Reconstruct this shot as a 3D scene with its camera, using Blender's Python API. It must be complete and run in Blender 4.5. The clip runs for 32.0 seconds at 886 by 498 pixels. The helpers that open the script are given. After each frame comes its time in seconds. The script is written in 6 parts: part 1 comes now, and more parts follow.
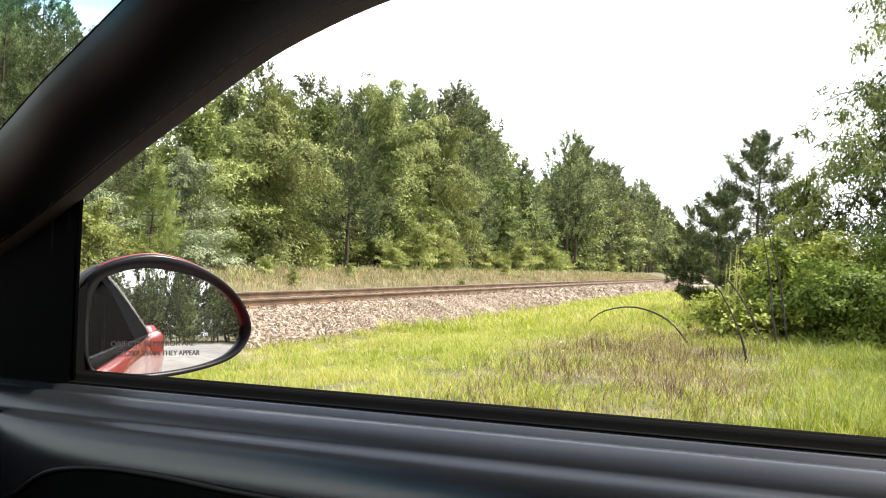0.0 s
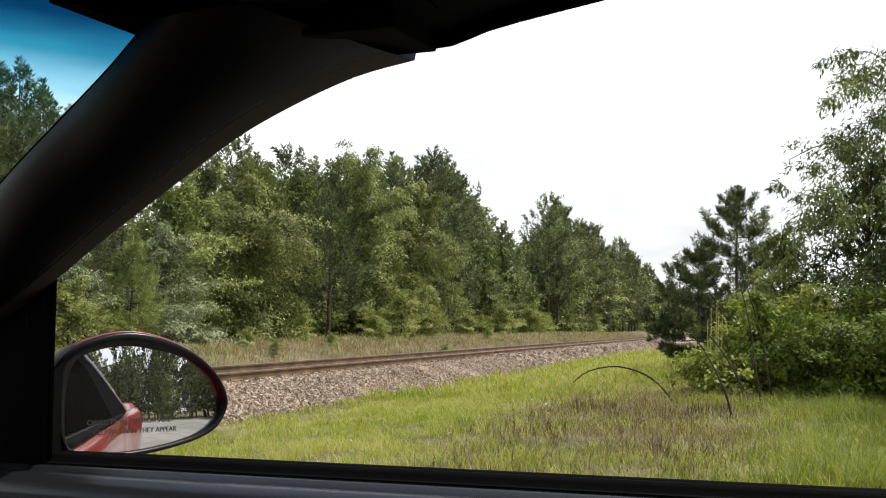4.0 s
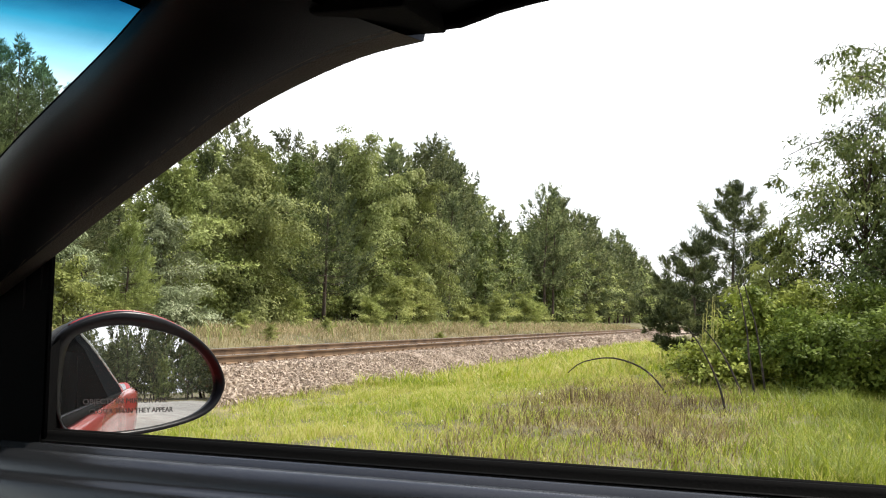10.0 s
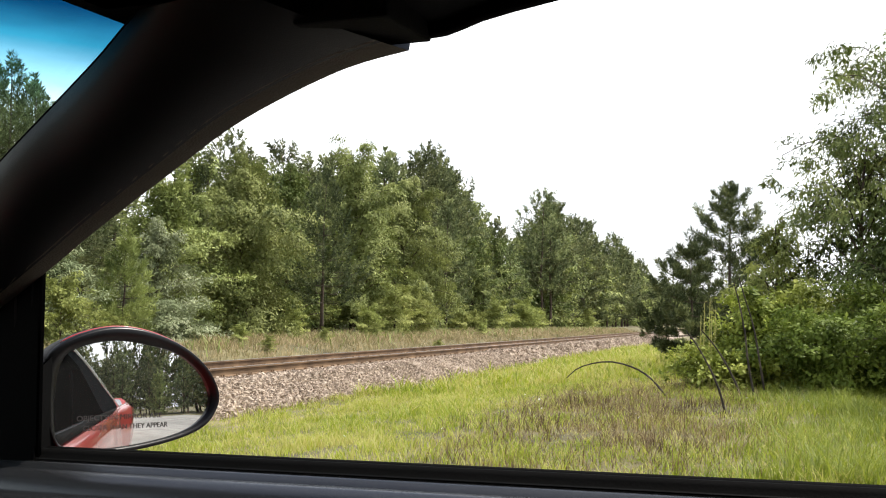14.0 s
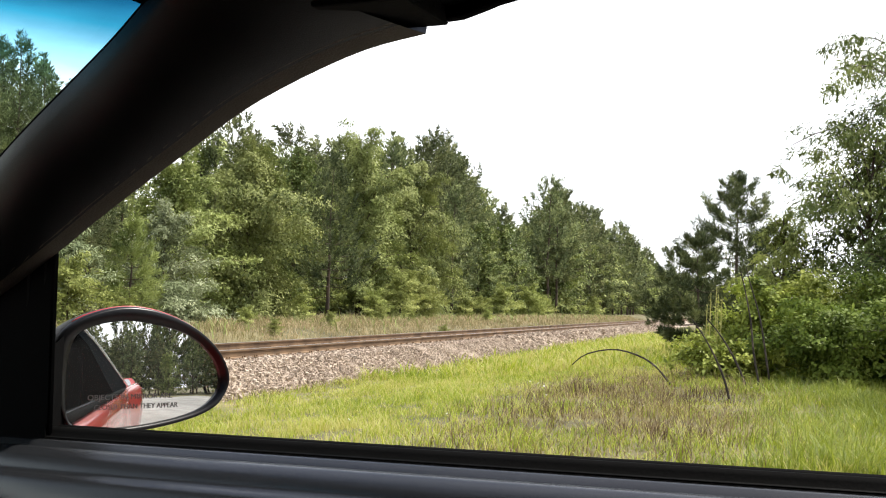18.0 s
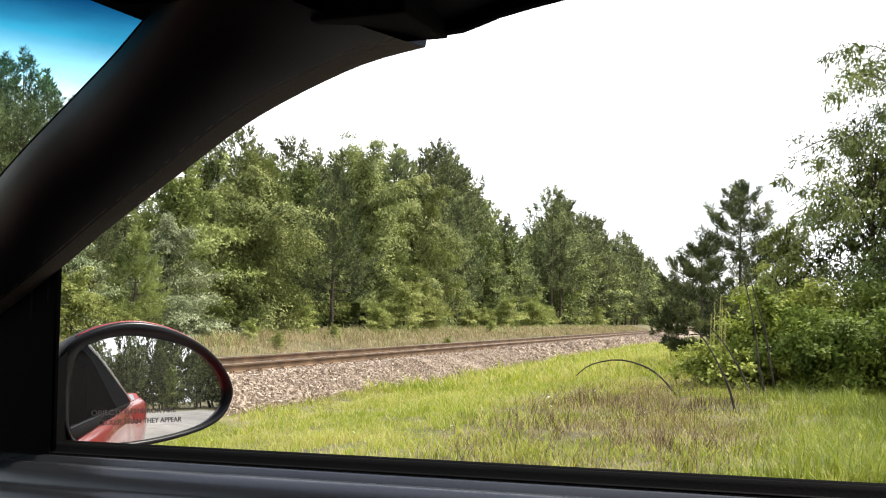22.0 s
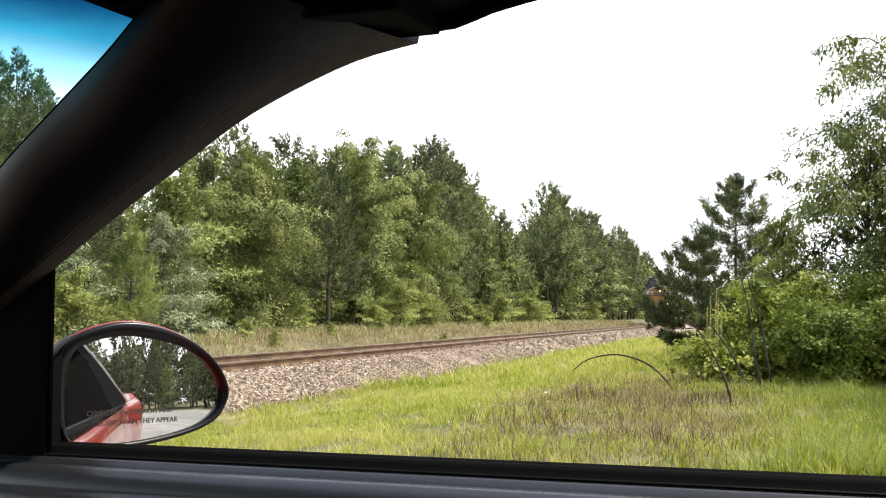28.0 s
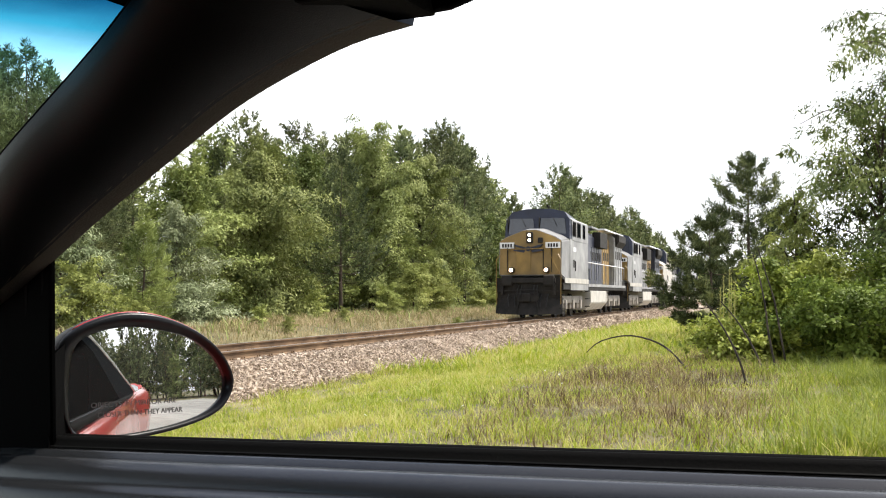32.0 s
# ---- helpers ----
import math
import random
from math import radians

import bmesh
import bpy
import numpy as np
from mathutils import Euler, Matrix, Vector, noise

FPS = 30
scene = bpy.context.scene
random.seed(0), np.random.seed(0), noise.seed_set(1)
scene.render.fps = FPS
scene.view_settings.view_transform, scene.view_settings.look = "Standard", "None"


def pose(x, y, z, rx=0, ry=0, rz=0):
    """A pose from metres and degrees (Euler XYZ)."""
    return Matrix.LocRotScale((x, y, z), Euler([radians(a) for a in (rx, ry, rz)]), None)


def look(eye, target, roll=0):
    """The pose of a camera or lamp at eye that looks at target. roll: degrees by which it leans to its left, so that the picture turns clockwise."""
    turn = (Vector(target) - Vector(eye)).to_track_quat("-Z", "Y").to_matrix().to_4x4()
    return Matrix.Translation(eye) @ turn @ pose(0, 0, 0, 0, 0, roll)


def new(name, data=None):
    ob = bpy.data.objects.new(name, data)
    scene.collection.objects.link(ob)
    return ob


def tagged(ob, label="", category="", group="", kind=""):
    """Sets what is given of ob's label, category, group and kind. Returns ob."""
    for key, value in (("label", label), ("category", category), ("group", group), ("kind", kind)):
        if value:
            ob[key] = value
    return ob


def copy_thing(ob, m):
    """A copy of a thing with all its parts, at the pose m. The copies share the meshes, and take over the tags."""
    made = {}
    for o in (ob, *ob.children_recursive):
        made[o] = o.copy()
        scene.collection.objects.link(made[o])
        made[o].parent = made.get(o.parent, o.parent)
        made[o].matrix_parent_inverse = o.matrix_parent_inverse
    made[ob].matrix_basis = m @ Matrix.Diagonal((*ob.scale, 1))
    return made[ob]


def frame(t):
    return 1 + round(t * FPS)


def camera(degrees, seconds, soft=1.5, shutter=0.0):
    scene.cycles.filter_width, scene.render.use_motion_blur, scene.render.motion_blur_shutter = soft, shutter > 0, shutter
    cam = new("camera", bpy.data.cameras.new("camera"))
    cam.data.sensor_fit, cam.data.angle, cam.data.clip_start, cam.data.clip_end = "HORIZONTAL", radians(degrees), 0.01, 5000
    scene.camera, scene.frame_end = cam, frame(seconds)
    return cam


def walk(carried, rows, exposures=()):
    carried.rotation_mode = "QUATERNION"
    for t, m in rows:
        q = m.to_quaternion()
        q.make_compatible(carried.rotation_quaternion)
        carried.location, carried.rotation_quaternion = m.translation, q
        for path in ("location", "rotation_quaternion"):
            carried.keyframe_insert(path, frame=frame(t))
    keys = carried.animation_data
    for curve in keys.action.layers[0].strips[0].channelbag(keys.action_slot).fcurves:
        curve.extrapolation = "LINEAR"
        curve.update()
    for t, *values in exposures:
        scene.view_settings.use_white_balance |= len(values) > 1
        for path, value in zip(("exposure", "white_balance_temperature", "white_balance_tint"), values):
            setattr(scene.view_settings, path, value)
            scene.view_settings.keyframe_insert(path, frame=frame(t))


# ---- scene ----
# World: the railway runs along +y, the camera sits in a parked car at the origin, z up.

cam = camera(44.0, 32.0, soft=1.1, shutter=0.0)
PATH = [
    (0, -0.0121, 0.0040, 1.0996, 17.365, 0.335, -3.180),
    (0.5, -0.0068, 0.0035, 1.1001, 17.288, 0.347, -2.195),
    (1, -0.0014, 0.0003, 1.1011, 16.432, 2.024, -0.988),
    (1.5, 0.0029, -0.0104, 1.1009, 15.671, 2.660, -1.491),
    (2, 0.0106, -0.0135, 1.1022, 15.044, 3.387, -0.910),
    (2.5, 0.0082, -0.0138, 1.1017, 15.484, 3.299, -1.557),
    (3, 0.0071, -0.0140, 1.1012, 15.834, 3.450, -1.326),
    (3.5, 0.0075, -0.0143, 1.1020, 16.158, 3.813, -1.161),
    (5.5, 0.0068, -0.0127, 1.1013, 17.001, 3.651, -1.417),
    (6, 0.0063, -0.0108, 1.1018, 16.802, 3.631, -1.335),
    (6.5, -0.0003, -0.0004, 1.0995, 14.841, 3.563, -1.820),
    (7, -0.0028, -0.0065, 1.0989, 15.307, 3.425, -2.735),
    (7.5, -0.0033, 0.0041, 1.0998, 15.303, 3.172, -2.179),
    (8, -0.0037, 0.0013, 1.0996, 15.546, 3.189, -2.248),
    (8.5, -0.0025, 0.0002, 1.1000, 15.670, 3.198, -2.177),
    (9, -0.0017, 0.0021, 1.0998, 15.830, 3.025, -1.975),
    (9.5, -0.0021, -0.0010, 1.0997, 15.884, 3.008, -2.197),
    (10, -0.0029, -0.0039, 1.0994, 16.210, 3.167, -2.426),
    (10.5, -0.0025, 0.0001, 1.0997, 15.765, 3.500, -1.895),
    (11, 0.0013, -0.0030, 1.0998, 15.650, 3.439, -1.645),
    (11.5, 0.0018, 0.0004, 1.1004, 15.445, 3.391, -1.441),
    (12, -0.0003, -0.0008, 1.1005, 15.601, 3.409, -1.721),
    (12.5, 0.0022, -0.0041, 1.1005, 15.702, 3.644, -1.527),
    (13, 0.0012, -0.0001, 1.1003, 16.289, 3.675, -0.981),
    (13.5, 0.0038, -0.0004, 1.1009, 16.172, 3.589, -0.908),
    (14, 0.0023, -0.0003, 1.1009, 16.104, 3.559, -1.154),
    (14.5, 0.0042, -0.0083, 1.1004, 15.650, 4.189, -1.134),
    (15, -0.0015, 0.0037, 1.0993, 16.706, 3.064, -1.720),
    (15.5, -0.0004, 0.0045, 1.1001, 16.931, 2.766, -1.245),
    (17.5, -0.0020, -0.0019, 1.0992, 16.331, 2.800, -1.615),
    (18, -0.0042, -0.0016, 1.0997, 16.397, 2.795, -1.975),
    (18.5, -0.0021, -0.0030, 1.0995, 16.297, 2.959, -1.834),
    (19, -0.0010, -0.0055, 1.0996, 16.357, 3.098, -1.883),
    (19.5, -0.0029, -0.0000, 1.0995, 16.497, 2.723, -1.824),
    (20, -0.0016, -0.0027, 1.1000, 16.390, 2.950, -1.436),
    (20.5, -0.0009, -0.0037, 1.0997, 16.324, 2.993, -1.527),
    (21, -0.0025, -0.0029, 1.0994, 16.388, 2.992, -1.668),
    (21.5, 0.0010, -0.0049, 1.1004, 16.528, 3.292, -1.044),
    (22, -0.0021, -0.0032, 1.1001, 16.596, 3.406, -1.459),
    (22.5, -0.0002, -0.0055, 1.1005, 17.165, 3.732, -1.216),
    (23, 0.0030, -0.0085, 1.1008, 17.232, 3.637, -1.384),
    (23.5, -0.0025, -0.0043, 1.1000, 17.096, 2.987, -1.831),
    (24, -0.0056, -0.0067, 1.0991, 17.649, 2.862, -2.271),
    (24.5, -0.0048, -0.0031, 1.0996, 17.218, 2.901, -1.876),
    (25, -0.0061, -0.0032, 1.0991, 17.147, 2.946, -1.983),
    (25.5, -0.0026, -0.0014, 1.1005, 17.586, 2.815, -1.380),
    (26, -0.0006, -0.0057, 1.1003, 17.143, 3.021, -1.487),
    (26.5, -0.0018, -0.0055, 1.0998, 16.316, 3.101, -1.797),
    (28.5, -0.0022, 0.0012, 1.1011, 16.334, 3.260, -0.607),
    (29, 0.0013, -0.0060, 1.1014, 16.129, 3.743, -0.553),
    (29.5, 0.0001, -0.0056, 1.1011, 16.301, 3.611, -0.936),
    (30, 0.0008, -0.0051, 1.1013, 16.311, 3.453, -0.865),
    (30.5, -0.0039, -0.0024, 1.1001, 17.041, 3.232, -1.470),
    (31, -0.0022, 0.0086, 1.1005, 16.744, 2.285, -0.851),
    (31.5, 0.0044, 0.0132, 1.1020, 16.652, 2.269, -0.065),
    (32, 0.0046, 0.0163, 1.1026, 17.087, 2.378, 0.084),
]

EXPOSURES = [(0, 0.97), (0.6, 0.92), (1.2, 0.44), (2, -0.08), (3, -0.22), (3.5, -0.17), (5.5, 0.18), (6, 0.22), (9, 0.4), (15, 0.38), (17.5, 0.53), (32, 0.53)]
walk(cam, [(t, pose(x, y, z, 90 + pitch, roll, yaw)) for t, x, y, z, yaw, pitch, roll in PATH], EXPOSURES)

# ---- light ----
SUN_AZ, SUN_EL = 52.0, 61.0          # azimuth from +y towards +x, elevation
world = bpy.data.worlds.new("world")
scene.world = world
world.use_nodes = True
wn, wl = world.node_tree.nodes, world.node_tree.links
wn.clear()
sky = wn.new("ShaderNodeTexSky")
sky.sky_type, sky.sun_disc = "NISHITA", False
sky.sun_elevation, sky.sun_rotation = radians(SUN_EL), radians(SUN_AZ)
sky.air_density, sky.dust_density, sky.ozone_density = 1.0, 2.5, 1.0
coord = wn.new("ShaderNodeTexCoord")
cloud = wn.new("ShaderNodeTexNoise")
cloud.inputs["Scale"].default_value, cloud.inputs["Detail"].default_value = 2.2, 6.0
stretch = wn.new("ShaderNodeMapping")
stretch.inputs["Scale"].default_value = (1, 1, 4.2)
stretch.inputs["Location"].default_value = (0.6, 0.2, 0.35)
ramp = wn.new("ShaderNodeValToRGB")
ramp.color_ramp.elements[0].position, ramp.color_ramp.elements[1].position = 0.34, 0.56
mixsky = wn.new("ShaderNodeMix")
mixsky.data_type = "RGBA"
white = wn.new("ShaderNodeRGB")
white.outputs[0].default_value = (13.0, 13.2, 13.6, 1)
bg = wn.new("ShaderNodeBackground")
bg.inputs["Strength"].default_value = 0.11
wout = wn.new("ShaderNodeOutputWorld")
wl.new(coord.outputs["Generated"], stretch.inputs["Vector"])
wl.new(stretch.outputs[0], cloud.inputs["Vector"])
height = wn.new("ShaderNodeSeparateXYZ")
wl.new(coord.outputs["Generated"], height.inputs[0])
haze = wn.new("ShaderNodeMapRange")
haze.inputs[1].default_value, haze.inputs[2].default_value = 0.1, 0.75
haze.inputs[3].default_value, haze.inputs[4].default_value = 0.07, -0.16
wl.new(height.outputs["Z"], haze.inputs[0])
cover = wn.new("ShaderNodeMath")
wl.new(cloud.outputs["Fac"], cover.inputs[0])
wl.new(haze.outputs[0], cover.inputs[1])
wl.new(cover.outputs[0], ramp.inputs[0])
wl.new(ramp.outputs[0], mixsky.inputs[0])
wl.new(sky.outputs[0], mixsky.inputs[6])
wl.new(white.outputs[0], mixsky.inputs[7])
wl.new(mixsky.outputs[2], bg.inputs["Color"])
wl.new(bg.outputs[0], wout.inputs[0])

sun = new("sun", bpy.data.lights.new("sun", "SUN"))
sun.data.energy, sun.data.angle, sun.data.color = 5.0, radians(0.6), (1.0, 0.95, 0.86)
sa, se = radians(SUN_AZ), radians(SUN_EL)
sun.matrix_world = look((0, 0, 60), Vector((0, 0, 60)) - Vector((math.sin(sa) * math.cos(se), math.cos(sa) * math.cos(se), math.sin(se))))


# ---- materials ----
def rgb(c):
    return (c[0], c[1], c[2], 1.0)


def material(name, colors, rough=0.7, metal=0.0, scale=8.0, fine=90.0, bump=0.15, leafy=0.0, spread=0.0, patch=0.0, coat=0.0, spec=0.5, stretchz=1.0, detail=5.0, vary=0.0):
    """Noise between colours at two scales, bump, and optional variation per loose piece; leafy adds light through."""
    m = bpy.data.materials.new(name)
    m.use_nodes = True
    n, l = m.node_tree.nodes, m.node_tree.links
    n.clear()
    out = n.new("ShaderNodeOutputMaterial")
    b = n.new("ShaderNodeBsdfPrincipled")
    b.inputs["Roughness"].default_value, b.inputs["Metallic"].default_value = rough, metal
    b.inputs["Coat Weight"].default_value = coat
    b.inputs["Coat Roughness"].default_value = 0.05
    b.inputs["Specular IOR Level"].default_value = spec
    tc = n.new("ShaderNodeTexCoord")
    mp = n.new("ShaderNodeMapping")
    mp.inputs["Scale"].default_value = (1, 1, stretchz)
    l.new(tc.outputs["Object"], mp.inputs["Vector"])
    t1 = n.new("ShaderNodeTexNoise")
    t1.inputs["Scale"].default_value, t1.inputs["Detail"].default_value = scale, detail
    t2 = n.new("ShaderNodeTexNoise")
    t2.inputs["Scale"].default_value, t2.inputs["Detail"].default_value = fine, 3.0
    l.new(mp.outputs[0], t1.inputs["Vector"])
    l.new(mp.outputs[0], t2.inputs["Vector"])
    add = n.new("ShaderNodeMath")
    add.operation = "MULTIPLY_ADD"
    l.new(t2.outputs["Fac"], add.inputs[0])
    add.inputs[1].default_value = 0.45
    l.new(t1.outputs["Fac"], add.inputs[2])
    fac = add
    if spread:
        geo = n.new("ShaderNodeNewGeometry")
        s = n.new("ShaderNodeMath")
        s.operation = "MULTIPLY_ADD"
        l.new(geo.outputs["Random Per Island"], s.inputs[0])
        s.inputs[1].default_value = spread
        l.new(add.outputs[0], s.inputs[2])
        fac = s
    r = n.new("ShaderNodeValToRGB")
    e = r.color_ramp.elements
    lo, hi = 0.52, 0.95 + spread
    while len(e) < len(colors):
        e.new(0.5)
    for i, c in enumerate(colors):
        e[i].position = lo + (hi - lo) * i / max(1, len(colors) - 1)
        e[i].color = rgb(c)
    l.new(fac.outputs[0], r.inputs[0])
    color = r.outputs[0]
    if patch:
        t3 = n.new("ShaderNodeTexNoise")
        t3.inputs["Scale"].default_value, t3.inputs["Detail"].default_value = patch, 2.0
        l.new(tc.outputs["Object"], t3.inputs["Vector"])
        h = n.new("ShaderNodeHueSaturation")
        v = n.new("ShaderNodeMapRange")
        v.inputs[1].default_value, v.inputs[2].default_value = 0.3, 0.7
        v.inputs[3].default_value, v.inputs[4].default_value = 0.7, 1.3
        l.new(t3.outputs["Fac"], v.inputs[0])
        l.new(v.outputs[0], h.inputs["Value"])
        l.new(color, h.inputs["Color"])
        color = h.outputs[0]
    if vary:
        info = n.new("ShaderNodeObjectInfo")
        h = n.new("ShaderNodeHueSaturation")
        v = n.new("ShaderNodeMapRange")
        v.inputs[3].default_value, v.inputs[4].default_value = 1 - vary, 1 + vary
        l.new(info.outputs["Random"], v.inputs[0])
        l.new(v.outputs[0], h.inputs["Value"])
        hu = n.new("ShaderNodeMapRange")
        hu.inputs[3].default_value, hu.inputs[4].default_value = 0.5 - 0.035 * vary, 0.5 + 0.035 * vary
        l.new(info.outputs["Random"], hu.inputs[0])
        l.new(hu.outputs[0], h.inputs["Hue"])
        l.new(color, h.inputs["Color"])
        color = h.outputs[0]
    l.new(color, b.inputs["Base Color"])
    if bump:
        bp = n.new("ShaderNodeBump")
        bp.inputs["Strength"].default_value, bp.inputs["Distance"].default_value = bump, 0.02
        l.new(add.outputs[0], bp.inputs["Height"])
        l.new(bp.outputs[0], b.inputs["Normal"])
    if leafy:
        tr = n.new("ShaderNodeBsdfTranslucent")
        l.new(color, tr.inputs["Color"])
        mx = n.new("ShaderNodeMixShader")
        mx.inputs[0].default_value = leafy
        l.new(b.outputs[0], mx.inputs[1])
        l.new(tr.outputs[0], mx.inputs[2])
        l.new(mx.outputs[0], out.inputs[0])
    else:
        l.new(b.outputs[0], out.inputs[0])
    return m


def lamp_material(name, color, strength):
    m = bpy.data.materials.new(name)
    m.use_nodes = True
    b = m.node_tree.nodes["Principled BSDF"]
    b.inputs["Base Color"].default_value = rgb(color)
    b.inputs["Emission Color"].default_value = rgb(color)
    b.inputs["Emission Strength"].default_value = strength
    return m


M_LEAF = [
    material("leaf_green", [(0.065, 0.095, 0.028), (0.25, 0.29, 0.09), (0.43, 0.47, 0.18)], rough=0.55, scale=0.55, fine=3, bump=0, spec=0.15, leafy=0.22, spread=0.14, vary=0.16),
    material("leaf_grey_green", [(0.1, 0.13, 0.06), (0.27, 0.31, 0.17), (0.48, 0.52, 0.33)], rough=0.6, scale=0.55, fine=3, bump=0, spec=0.1, leafy=0.2, spread=0.16, vary=0.15),
    material("leaf_yellow_green", [(0.12, 0.145, 0.035), (0.32, 0.355, 0.11), (0.52, 0.54, 0.21)], rough=0.6, scale=0.55, fine=3, bump=0, spec=0.1, leafy=0.35, spread=0.16, vary=0.14),
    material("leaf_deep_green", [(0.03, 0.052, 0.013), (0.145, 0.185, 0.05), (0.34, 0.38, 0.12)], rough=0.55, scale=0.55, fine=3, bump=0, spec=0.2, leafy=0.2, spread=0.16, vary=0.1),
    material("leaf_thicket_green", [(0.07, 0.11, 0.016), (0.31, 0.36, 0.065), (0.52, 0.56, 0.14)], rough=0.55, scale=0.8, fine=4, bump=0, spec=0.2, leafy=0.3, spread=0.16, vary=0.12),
    # the thicket green again, darkened to stand for shade
    material("leaf_thicket_painted_shade", [(0.035, 0.06, 0.01), (0.165, 0.22, 0.038), (0.36, 0.42, 0.09)], rough=0.55, scale=0.8, fine=4, bump=0, spec=0.15, leafy=0.3, spread=0.16, vary=0.12),
]
M_NEEDLE = material("pine_needles", [(0.022, 0.036, 0.015), (0.14, 0.165, 0.072), (0.35, 0.38, 0.17)], rough=0.6, scale=0.7, fine=3, bump=0, spec=0.15, leafy=0.15, spread=0.14, vary=0.22)
M_DARK_NEEDLE = material("dark_pine_needles", [(0.014, 0.026, 0.01), (0.09, 0.115, 0.048), (0.26, 0.29, 0.12)], rough=0.6, scale=1.4, fine=6, bump=0, spec=0.15, leafy=0.15, spread=0.16, vary=0.12)
M_BARK = material("bark", [(0.03, 0.022, 0.016), (0.075, 0.055, 0.04), (0.14, 0.1, 0.075)], rough=0.95, scale=5, fine=40, bump=0.8, stretchz=0.3)
M_CANE = material("dead_cane", [(0.012, 0.009, 0.007), (0.035, 0.026, 0.02), (0.09, 0.07, 0.055)], rough=0.9, scale=9, fine=60, bump=0.4)
M_GRASS = material("grass_blades", [(0.11, 0.16, 0.015), (0.265, 0.33, 0.024), (0.375, 0.43, 0.038), (0.48, 0.45, 0.13)], rough=0.6, scale=0.35, fine=2.5, bump=0, leafy=0.45, spread=0.45)
# greener than the verge, and darkened in place of tree shade
M_LUSH = material("lush_shaded_grass_blades", [(0.095, 0.135, 0.012), (0.185, 0.235, 0.02), (0.28, 0.32, 0.04)], rough=0.6, scale=0.35, fine=2.5, bump=0, leafy=0.4, spread=0.35)
M_WEED = material("brown_weeds", [(0.06, 0.04, 0.02), (0.155, 0.108, 0.05), (0.27, 0.21, 0.09)], rough=0.8, scale=0.6, fine=4, bump=0, leafy=0.2, spread=0.4)
M_DRY = material("dry_grass", [(0.15, 0.135, 0.055), (0.29, 0.24, 0.115), (0.44, 0.35, 0.2)], rough=0.8, scale=0.4, fine=3, bump=0, leafy=0.3, spread=0.4)
M_GROUND = material("soil_and_thatch", [(0.06, 0.052, 0.022), (0.13, 0.115, 0.048), (0.23, 0.195, 0.1)], rough=0.95, scale=0.7, fine=9, bump=0.5, patch=0.15)
M_ROAD = material("asphalt", [(0.2, 0.19, 0.175), (0.26, 0.25, 0.235), (0.32, 0.31, 0.29)], rough=0.9, scale=1.2, fine=60, bump=0.2, patch=0.1)
M_PAINT_LINE = material("road_paint", [(0.6, 0.6, 0.58), (0.75, 0.75, 0.72)], rough=0.7, scale=4, fine=50)
M_STONE = material("ballast_stone", [(0.15, 0.113, 0.083), (0.305, 0.235, 0.176), (0.45, 0.365, 0.285)], rough=0.9, scale=1.2, fine=30, bump=0.3, spread=0.5)
M_BED = material("ballast_bed", [(0.15, 0.115, 0.085), (0.28, 0.22, 0.168), (0.42, 0.345, 0.275)], rough=0.95, scale=9, fine=35, bump=0.9)
M_TIE = material("creosoted_tie", [(0.05, 0.035, 0.025), (0.12, 0.085, 0.06), (0.2, 0.15, 0.11)], rough=0.95, scale=4, fine=40, bump=0.6)
M_RAIL = material("rusty_rail", [(0.08, 0.048, 0.026), (0.165, 0.102, 0.055), (0.25, 0.16, 0.09)], rough=0.85, metal=0.1, scale=1.2, fine=60, bump=0.1)
M_RAILTOP = material("polished_rail_head", [(0.24, 0.22, 0.2), (0.38, 0.35, 0.32)], rough=0.4, metal=0.9, scale=3, fine=60, bump=0.05)
M_RED = material("red_car_paint", [(0.42, 0.012, 0.01), (0.5, 0.018, 0.014)], rough=0.35, scale=2, fine=200, bump=0.0, coat=1.0)
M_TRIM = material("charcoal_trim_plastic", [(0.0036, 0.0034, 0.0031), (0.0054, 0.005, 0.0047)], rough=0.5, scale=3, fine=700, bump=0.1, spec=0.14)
# paler brown that stands for window light on the pillar edge
M_PILLAR_SHEEN = material("pillar_edge_sheen", [(0.075, 0.063, 0.048), (0.1, 0.085, 0.066)], rough=0.8, scale=6, fine=400, bump=0.2, spec=0.2)
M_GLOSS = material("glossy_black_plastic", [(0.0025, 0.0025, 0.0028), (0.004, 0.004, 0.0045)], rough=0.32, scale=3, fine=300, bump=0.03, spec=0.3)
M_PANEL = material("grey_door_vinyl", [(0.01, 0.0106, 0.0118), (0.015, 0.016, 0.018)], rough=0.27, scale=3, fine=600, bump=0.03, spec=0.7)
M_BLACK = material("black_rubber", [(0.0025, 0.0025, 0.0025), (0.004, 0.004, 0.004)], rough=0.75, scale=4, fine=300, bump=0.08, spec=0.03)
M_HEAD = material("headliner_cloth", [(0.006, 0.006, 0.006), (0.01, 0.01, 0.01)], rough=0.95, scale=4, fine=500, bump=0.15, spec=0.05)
M_DARKGLASS = material("dark_glass", [(0.004, 0.005, 0.006), (0.006, 0.007, 0.008)], rough=0.3, scale=2, fine=20, bump=0, spec=0.0)
M_CABGLASS = material("cab_glass", [(0.016, 0.02, 0.032), (0.034, 0.04, 0.056)], rough=0.1, metal=0.0, scale=2, fine=20, bump=0, spec=0.8)
M_CHROME = material("bright_trim", [(0.6, 0.6, 0.6), (0.7, 0.7, 0.7)], rough=0.25, metal=0.9, scale=2, fine=80, bump=0)
